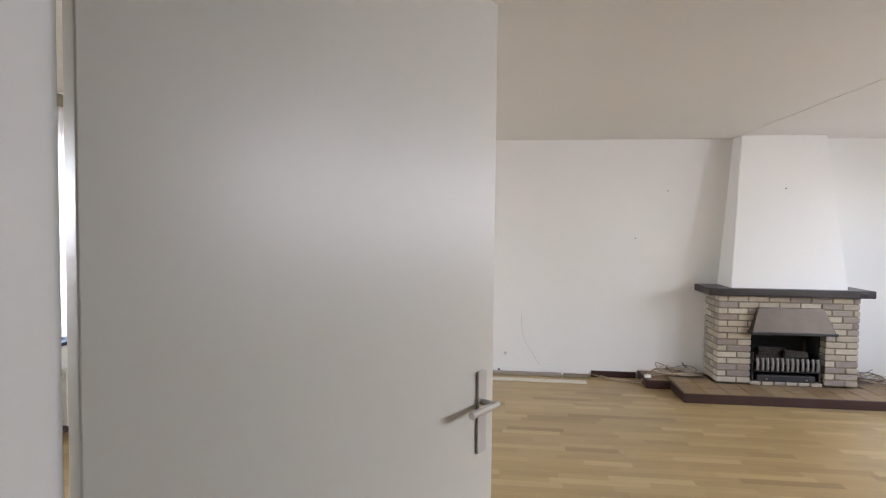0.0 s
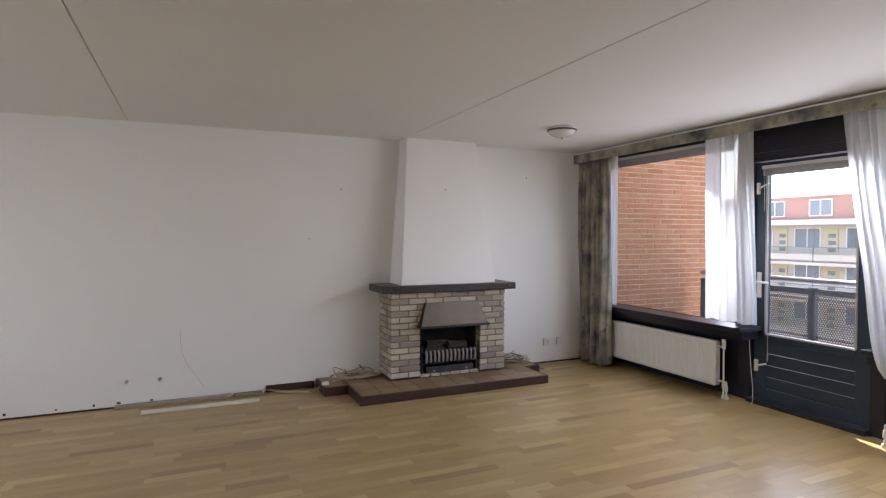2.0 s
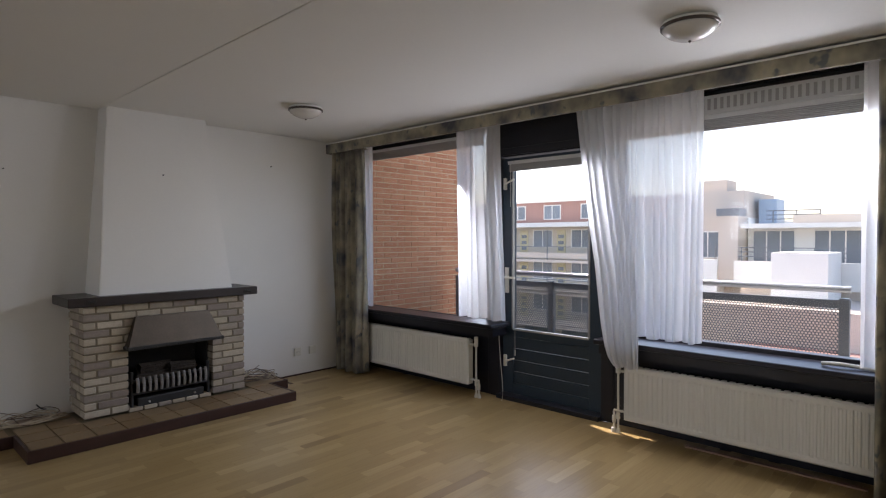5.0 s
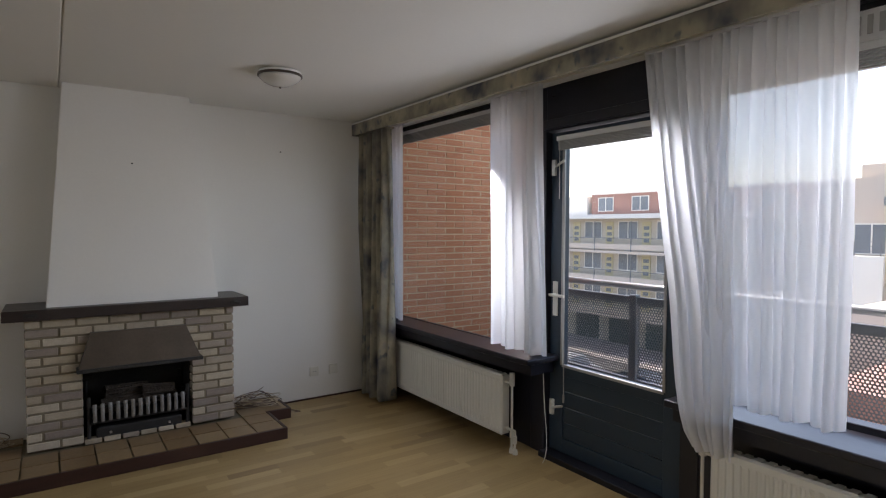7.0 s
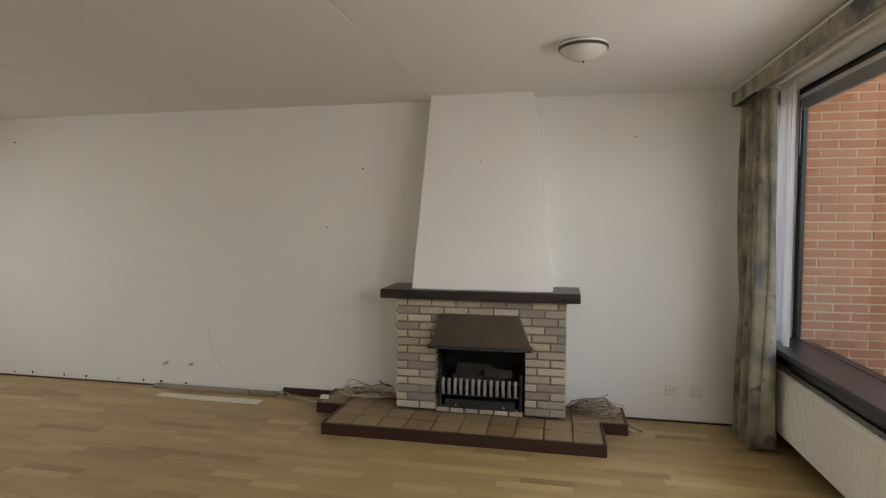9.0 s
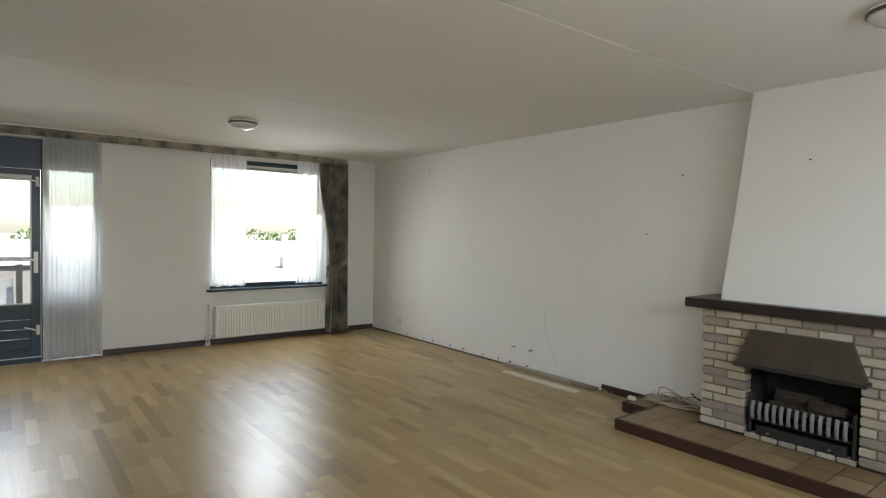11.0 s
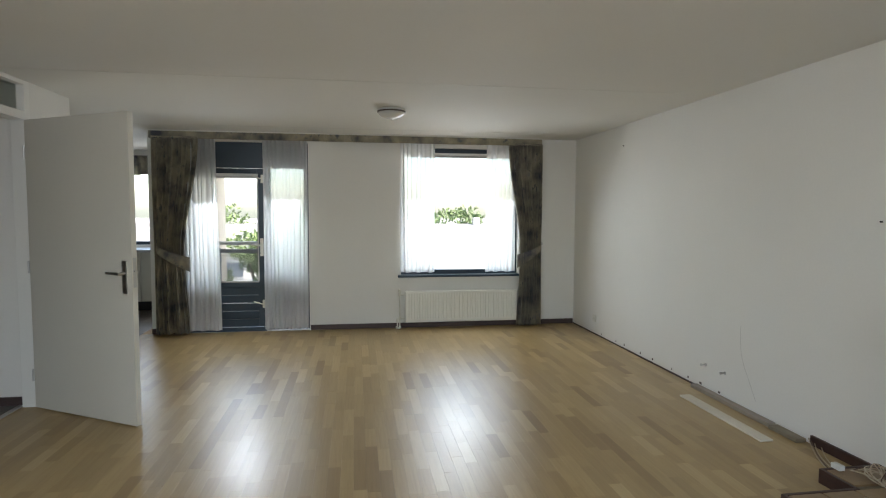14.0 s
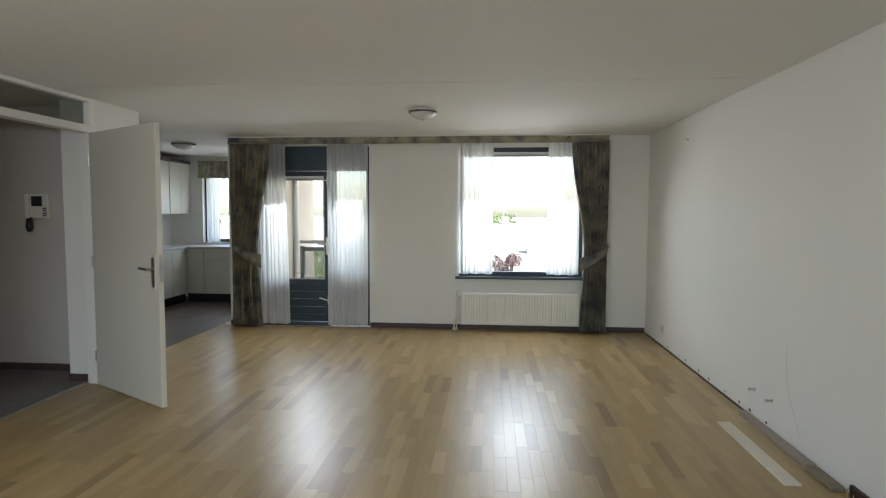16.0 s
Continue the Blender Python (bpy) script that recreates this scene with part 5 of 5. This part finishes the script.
def terrace_block():
    x = 38.0
    g = thing("apartment_building", (x, 10, GZ), "stepped white and tan flats with roof terraces and dark railings", "apartment building")
    part("wall", box(x, x + 12, -14, 11.5, GZ, -2.2), BTAN, g)
    part("terrace_edge", box(x - 0.3, x, -14, 11.8, -2.2, -0.75), BWHITE, g)
    part("middle_wall", box(x + 2.5, x + 3.4, 4, 11.8, -2.2, 1.15), BWHITE, g)
    part("canopy", box(x + 1.2, x + 4, 3.8, 11.9, 1.15, 1.42), BWHITE, g)
    for ya, yb, z1 in ((12.3, 16.0, 3.5), (4.0, 9.3, 1.9)):
        part("upper_wall", box(x + 2.0, x + 9, ya - 0.4, yb, -6.0 if ya > 12 else 1.42, z1), BTAN, g)
    part("chimney", box(x + 3, x + 5, 13.2, 14.9, 3.5, 4.3), BTAN, g)
    part("pillar", box(x + 0.8, x + 2.0, 11.9, 13.0, -2.2, 1.9), BTAN, g)
    part("flue", box(x + 0.7, x + 2.1, 11.8, 13.1, 1.9, 2.35), GREYP, g)
    part("glass_house", box(x + 4, x + 6, 10.6, 11.6, 1.42, 3.0), BLUEPANEL, g)
    for yc, w in ((10.4, 2.3), (7.2, 2.3)):
        far_window(g, x + 2.5, yc, -0.9, w, 1.95, 2)
    far_window(g, x + 2.0, 14.0, -0.7, 1.7, 1.7, 1)
    for (a, b, z, xx) in ((3.0, 11.6, -0.75, x - 0.2), (13.2, 16.0, -0.75, x + 0.9), (8.0, 10.8, 1.42, x + 2.4)):
        for k in range(3):
            part("terrace_rail", box(xx, xx + 0.05, a, b, z + 0.25 + k * 0.25, z + 0.30 + k * 0.25), GREYP, g)
        for k in range(int((b - a) / 1.2) + 1):
            part("terrace_post", box(xx, xx + 0.05, a + k * 1.2, a + k * 1.2 + 0.05, z, z + 0.8), GREYP, g)
    part("side_terrace", box(x + 0.6, x + 2.0, 13.0, 16.0, -6.0, -0.75), BWHITE, g)
    part("screen_wall", box(x - 4.0, x - 0.4, 6.6, 9.0, -2.6, -0.15), BWHITE, g)
    part("low_wall", box(x - 6, x, 4.0, 12.0, GZ, -2.7), BTAN, g)
    part("annex", box(x - 14, x - 6, -1.0, 10.0, GZ, -4.4), BRED, g)
    return g


terrace_block().location.z += 0.75

# ---- parked car ----
def car(x, y, z, turn, paintwork):
    c = thing("parked_car", (0, 0, 0), "silver-white hatchback parked on the street", "car", "parked cars")
    prof = [(-2.05, 0.35), (-2.08, 0.75), (-1.6, 0.92), (-1.0, 0.98), (-0.35, 1.42), (0.9, 1.46), (1.75, 1.05), (2.0, 0.95), (2.02, 0.35)]
    bm = bmesh.new()
    rows = []
    for w, inset in ((-0.85, 0.12), (-0.78, 0.0), (0.78, 0.0), (0.85, 0.12)):
        rows.append([bm.verts.new((px, w * (0.86 if pz > 1.1 and abs(w) > 0.8 else 1.0), pz - (inset if pz > 1.1 else 0))) for px, pz in prof])
    for a, b in zip(rows, rows[1:]):
        for k in range(len(prof)):
            bm.faces.new((a[k], a[(k + 1) % len(prof)], b[(k + 1) % len(prof)], b[k]))
    bm.faces.new(rows[0]); bm.faces.new(rows[-1])
    bmesh.ops.recalc_face_normals(bm, faces=bm.faces)
    part("body", bm, paintwork, c)
    for s in (-1, 1):
        bm = bmesh.new()
        v = [bm.verts.new((px, s * 0.845, pz)) for px, pz in ((-0.85, 1.0), (-0.32, 1.30), (0.85, 1.32), (1.45, 1.02))]
        w = [bm.verts.new((p.co.x, s * 0.86, p.co.z)) for p in v]
        for k in range(4):
            bm.faces.new((v[k], v[(k + 1) % 4], w[(k + 1) % 4], w[k]))
        bm.faces.new(v); bm.faces.new(w)
        part("side_window", bm, DARKGLASS, c)
    for (xa, za, xb, zb, nm) in ((-0.97, 1.02, -0.38, 1.415, "windscreen"), (0.98, 1.43, 1.70, 1.09, "rear_window")):
        bm = bmesh.new()
        v = [bm.verts.new(p) for p in ((xa, -0.66, za), (xa, 0.66, za), (xb, 0.60, zb), (xb, -0.60, zb))]
        bm.faces.new(v)
        q = bmesh.ops.extrude_face_region(bm, geom=bm.faces[:])
        bmesh.ops.translate(bm, verts=[e for e in q["geom"] if isinstance(e, bmesh.types.BMVert)], vec=(-0.01 if nm == "windscreen" else 0.01, 0, 0.02))
        part(nm, bm, DARKGLASS, c)
    for px in (-1.3, 1.3):
        for s in (-0.78, 0.78):
            bm = bmesh.new()
            rod(bm, (px, s - 0.1, 0.32), (px, s + 0.1, 0.32), 0.32, 20)
            w = part("wheel", bm, RUBBER, c)
            bm = bmesh.new()
            rod(bm, (px, s - 0.105, 0.32), (px, s + 0.105, 0.32), 0.20, 16)
            part("rim", bm, METAL, w)
    c.matrix_basis = pose(x, y, z, 0, 0, turn)
    return c


car(30.9, 27.0, GZ + 0.004, 90, CARP)
car(30.9, 21.6, GZ + 0.004, 90, BLUE)
car(30.9, 9.5, GZ + 0.004, 90, CARP)


# ---- plants ----
def leaf_cloud(bm, rnd, centre, r, count, size):
    for _ in range(count):
        d = Vector((rnd.gauss(0, 1), rnd.gauss(0, 1), rnd.gauss(0, 1))).normalized() * r * rnd.uniform(0.45, 1.0) ** 0.6
        p = Vector(centre) + Vector((d.x, d.y, d.z * 0.8))
        q = Euler((rnd.uniform(0, 6), rnd.uniform(0, 6), rnd.uniform(0, 6))).to_matrix()
        s = size * rnd.uniform(0.6, 1.4)
        v = [bm.verts.new(p + q @ Vector(c)) for c in ((-s, 0, 0), (0, -s * 0.5, s * 0.15), (s, 0, 0), (0, s * 0.5, s * 0.15))]
        bm.faces.new(v)


def tree_plant(x, y, height, spread, seed, leaf=None, base=GZ, leaves=2600):
    rnd = random.Random(seed)
    t = thing("tree", (x, y, base), "leafy green tree among the roofs" if leaf is None else "purple-leaved tree beside a house", "tree", "trees")
    bm = bmesh.new()
    rod(bm, (x, y, base), (x, y, base + height * 0.45), height * 0.03, 10, height * 0.02)
    clumps = []
    for k in range(9):
        a = k * 2.4 + rnd.uniform(-0.4, 0.4)
        rr = spread * rnd.uniform(0.35, 0.8)
        tip = (x + rr * math.cos(a), y + rr * math.sin(a), base + height * rnd.uniform(0.55, 0.92))
        rod(bm, (x, y, base + height * rnd.uniform(0.3, 0.45)), tip, height * 0.012, 6, height * 0.004)
        clumps.append((tip, spread * rnd.uniform(0.28, 0.45)))
    part("trunk", bm, BARK, t)
    bm = bmesh.new()
    for c, r in clumps:
        leaf_cloud(bm, rnd, c, r, leaves // 9, spread * 0.045)
    leaf_cloud(bm, rnd, (x, y, base + height * 0.78), spread * 0.55, leaves // 3, spread * 0.045)
    part("crown", bm, leaf or LEAF, t)


tree_plant(-20.0, 0.2, 9.9, 2.3, 1)
tree_plant(-22.0, -4.3, 8.8, 2.4, 2)
tree_plant(-20.0, 5.25, 8.7, 0.95, 3, LEAFR)
for k, (x, y, h, s) in enumerate([(-62, -28, 9.4, 5), (-66, -12, 9.9, 5), (-64, 6, 9.7, 4.5), (-68, 16, 10.2, 5.5), (-60, 28, 9.4, 5), (-66, 40, 9.9, 5), (-70, -2, 9.8, 5), (-63, 22, 9.2, 4)]):
    tree_plant(x, y, h, s, 20 + k, leaves=1500)


def bush(name, x, y, z, r, seed, label, mat=LEAF):
    rnd = random.Random(seed)
    b = thing(name, (x, y, z), label, "bush", "bushes")
    bm = bmesh.new()
    for k in range(6):
        leaf_cloud(bm, rnd, (x + rnd.uniform(-r, r) * 0.6, y + rnd.uniform(-r, r), z + r * 0.6), r * 0.6, 220, 0.10)
    part("leaves", bm, mat, b)


bush("bush", 28.6, 29.2, GZ, 1.8, 41, "green bush beside the street")
bush("bush", 28.0, 32.0, GZ, 1.5, 42, "green bush beside the street")
bush("terrace_shrub", 36.2, 7.9, -0.15, 0.6, 43, "white-flowering shrub on a roof terrace")


# ---- houses to the west ----
def row_house(x0, x1, y0, y1, eaves, ridge, wall_mat, label, panels=()):
    h = thing("house", ((x0 + x1) / 2, (y0 + y1) / 2, GZ), label, "house", "houses to the west")
    part("wall", box(x0, x1, y0, y1, GZ, eaves), wall_mat, h)
    bm = bmesh.new()
    xm = (x0 + x1) / 2
    o = 0.35
    prism(bm, [(x0 - o, y0 - o, eaves), (x1 + o, y0 - o, eaves), (x1 + o, y1 + o, eaves), (x0 - o, y1 + o, eaves)],
          [(xm - 0.05, y0 - o, ridge), (xm + 0.05, y0 - o, ridge), (xm + 0.05, y1 + o, ridge), (xm - 0.05, y1 + o, ridge)])
    roof = part("roof", bm, ROOFT, h, "grey tiled roof")
    k = (ridge - eaves) / (x1 + o - xm)
    for y in range(int(y0) + 4, int(y1) - 2, 9):
        part("chimney", box(xm - 0.3, xm + 0.3, y - 0.3, y + 0.3, ridge - 0.4, ridge + 0.6), BTAN, h)
    for y in panels:
        for c in range(3):
            bm = bmesh.new()
            xa, xb = x1 + o - 0.6, x1 + o - 2.3
            za, zb = eaves + k * 0.6 + 0.06, eaves + k * 2.3 + 0.06
            yy = y + c * 1.08
            prism(bm, [(xa, yy, za), (xa, yy + 1.0, za), (xb, yy + 1.0, zb), (xb, yy, zb)], [(xa, yy, za + 0.05), (xa, yy + 1.0, za + 0.05), (xb, yy + 1.0, zb + 0.05), (xb, yy, zb + 0.05)])
            part("solar_panel", bm, SOLAR, roof)
    yy = y0 + 2
    while yy < y1 - 1.5:
        bm = bmesh.new()
        bx(bm, x1, x1 + 0.05, yy - 0.8, yy + 0.8, eaves - 1.9, eaves - 0.5)
        w = part("window", bm, BWHITE, h)
        part("pane", box(x1 + 0.05, x1 + 0.06, yy - 0.7, yy + 0.7, eaves - 1.8, eaves - 0.6), DARKGLASS, w)
        yy += 3.2


row_house(-32, -24, 3.0, 30.0, -3.4, -0.8, BWHITE, "pale terrace of houses with solar panels on the roof", (11.6,))
row_house(-33, -25, -30.0, -7.5, -4.2, -1.4, BWHITE, "pale terrace of houses with a grey roof")
row_house(-52, -44, -34.0, 34.0, -2.2, 0.4, BWHITE, "long pale terrace of houses behind the gardens")

# ---- pieces: kitchen tiles ----
def shared(name, bm, mat):
    me = bpy.data.meshes.new(name)
    bm.to_mesh(me)
    bm.free()
    me.materials.append(mat)
    return me


def piece(name, me, parent, loc, rot=0.0):
    ob = new(name, me)
    ob.parent = parent
    ob.location = Vector(loc) - origin(parent)
    if rot:
        ob.rotation_euler.z = rot
    return ob


ts = 0.30
tile_me = shared("kitchen_tile", box(-ts / 2 + 0.002, ts / 2 - 0.002, -ts / 2 + 0.002, ts / 2 - 0.002, -0.006, 0.0, 0.0), KTILE)
for i in range(13):
    for j in range(6):
        x, y = KEAST - ts / 2 - i * ts, 1.125 - ts / 2 - j * ts
        if x > KWEST + KD - 0.1 and not (y < -0.40 and x < KWEST + KD + 1.5):
            piece("tile", tile_me, kfloor, (x, y, 0.0))

# ---- pieces: hearth tiles ----
hs = 0.186
htile = shared("hearth_tile", box(-hs / 2 + 0.005, hs / 2 - 0.005, -hs / 2 + 0.005, hs / 2 - 0.005, -0.012, 0.0, 0.002), TILE)
nx = 10
hx = (HX1 - HX0 - 0.04) / nx
for i in range(nx):
    for j in range(3):
        x, y = HX0 + 0.02 + hx * (i + 0.5), HY + 0.02 + hs * (j + 0.5)
        if y + hs / 2 < PY - 0.001 + 0.12 or x + hs / 2 < PX0 or x - hs / 2 > PX1:
            piece("tile", htile, hearth, (x, y, 0.080))
for i, x in enumerate((LX0 + 0.02 + hs / 2, RX1 - 0.02 - hs / 2)):
    for j in range(2):
        piece("tile", htile, hearth, (x, LY + 0.02 + hs * (j + 0.5), 0.080))
for x in (HX0 + 0.02 + hx * 0.5, HX0 + 0.02 + hx * 1.5, HX1 - 0.02 - hx * 0.5):
    piece("tile", htile, hearth, (x, LY + 0.02 + hs * 1.7, 0.080))

# ---- pieces: fireplace bricks ----
def brick_mesh(name, lx, ly, lz, mat):
    bm = box(-lx / 2, lx / 2, -ly / 2, ly / 2, -lz / 2, lz / 2)
    bmesh.ops.bevel(bm, geom=[e for e in bm.edges], offset=0.003, segments=1, affect="EDGES")
    return shared(name, bm, mat)


def course_spans(x0, x1, shift, full=0.168, joint=0.013):
    """Brick lengths along a course in half-brick bond."""
    out, x = [], x0
    first = True
    while x < x1 - 0.02:
        w = (full - joint) / 2 if (first and shift) else full
        w = min(w, x1 - x)
        if x1 - (x + w) < 0.05:
            w = x1 - x
        out.append((x, x + w))
        x += w + joint
        first = False
    return out


rb = random.Random(11)
brick_cache = {}
CH = 0.818 / 14
ROWS_F = 14


def lay(parent, a, b, yc, depth, zc, mat, along="x", height=0.045):
    key = (round(b - a, 3), round(depth, 3), mat.name, along)
    if key not in brick_cache:
        brick_cache[key] = brick_mesh("brick", b - a, depth, height, mat) if along == "x" else brick_mesh("brick", depth, b - a, height, mat)
    m = (a + b) / 2
    jit = rb.uniform(-0.004, 0.003)
    piece("brick", brick_cache[key], parent, (m, yc + jit, zc) if along == "x" else (yc + jit, m, zc))


for r in range(ROWS_F):
    z = PZ0 + CH * (r + 0.5)
    opening = z < OZ
    spans = [(PX0, OX0), (OX1, PX1)] if opening else [(PX0, PX1)]
    for a, b in spans:
        for p, q in course_spans(a, b, r % 2):
            lay(fp, p, q, PY + 0.05, 0.10, z, FBRICK)
    for x in (PX0 + 0.05, PX1 - 0.05):
        for p, q in course_spans(PY + 0.112, NORTH - 0.002, (r + 1) % 2):
            lay(fp, p, q, x, 0.10, z, FBRICK, "y")
for k in range(6):
    lay(fp, OX0 + 0.005 + k * 0.107, OX0 + 0.10 + k * 0.107, PY + 0.04, 0.07, PZ0 + 0.004, FBRICK, "x", 0.03)

# ---- pieces: balcony brick wall ----
for r in range(52):
    z = -0.03 + 0.0625 * (r + 0.5)
    for p, q in course_spans(EAST + 0.038, 8.0, r % 2, 0.210, 0.010):
        lay(side_wall, p, q, BY + 0.045, 0.09, z, OBRICK, "x", 0.053)

# ---- pieces: parquet ----
rp = random.Random(77)
ROW_W = 0.0715
strips, rest = [], bmesh.new()
y = 1.13
rest_list = []
while y < NORTH - 0.001:
    yb = min(y + ROW_W, NORTH)
    x = WEST - rp.uniform(0.0, 0.4)
    while x < EAST - 0.05:
        ln = rp.choice((0.30, 0.36, 0.42, 0.50, 0.58))
        a, b = max(x, WEST), min(x + ln, EAST)
        inside = not (y < SOUTH - 0.10 and not (0.7 < (a + b) / 2 < 3.0 or (a + b) / 2 < 0.0)) and b - a > 0.03
        if inside:
            mid = (a + b) / 2
            if 2.3 < mid < 4.4 and 2.2 < y < 5.2 and abs(b - a - ln) < 1e-6 and len(strips) < 300:
                strips.append((mid, (y + yb) / 2, ln, yb - y))
            else:
                rest_list.append((a, b, y, yb))
        x += ln
    y = yb
pv, pf = [], []
G, C = 0.0001, 0.0004
for a, b, ya, yb in rest_list:
    n0 = len(pv)
    a, b, ya, yb = a + G, b - G, ya + G, yb - G
    pv += [(a, ya, -0.006), (b, ya, -0.006), (b, yb, -0.006), (a, yb, -0.006), (a, ya, -C), (b, ya, -C), (b, yb, -C), (a, yb, -C),
           (a + C, ya + C, 0), (b - C, ya + C, 0), (b - C, yb - C, 0), (a + C, yb - C, 0)]
    for k in range(4):
        m = (k + 1) % 4
        pf += [(n0 + k, n0 + m, n0 + 4 + m, n0 + 4 + k), (n0 + 4 + k, n0 + 4 + m, n0 + 8 + m, n0 + 8 + k)]
    pf.append((n0 + 8, n0 + 9, n0 + 10, n0 + 11))
me = bpy.data.meshes.new("parquet_field")
me.from_pydata(pv, [], pf)
me.materials.append(PARQ_ALL)
rest.free()
floor_parquet = tagged(new("floor", me), "varnished oak strip parquet with worn sheen", "floor", "", "structure")
strip_mesh = {}
for mx, my, ln, w in strips:
    key = (ln, round(w, 4))
    if key not in strip_mesh:
        bm = bmesh.new()
        lo, hi = [], []
        for sx, sy in ((-1, -1), (1, -1), (1, 1), (-1, 1)):
            lo.append((sx * (ln / 2 - G), sy * (w / 2 - G)))
            hi.append((sx * (ln / 2 - G - C), sy * (w / 2 - G - C)))
        v0 = [bm.verts.new((px, py, -0.006)) for px, py in lo]
        v1 = [bm.verts.new((px, py, -C)) for px, py in lo]
        v2 = [bm.verts.new((px, py, 0)) for px, py in hi]
        for k in range(4):
            m = (k + 1) % 4
            bm.faces.new((v0[k], v0[m], v1[m], v1[k])); bm.faces.new((v1[k], v1[m], v2[m], v2[k]))
        bm.faces.new(v2)
        strip_mesh[key] = shared("strip", bm, PARQ_ONE)
    piece("strip", strip_mesh[key], floor_parquet, (mx, my, 0))

# the fireplace stands as one group, set a little deeper into the wall than its own plan
FIRE_SHIFT = Vector((0.02, 0.067, 0.0))
for ob in [o for o in scene.collection.objects if o.parent is None and o.name.split(".")[0] in ("fireplace", "hearth", "fire_grate", "fire_log", "cable_heap", "cable_connector")]:
    ob.location += FIRE_SHIFT
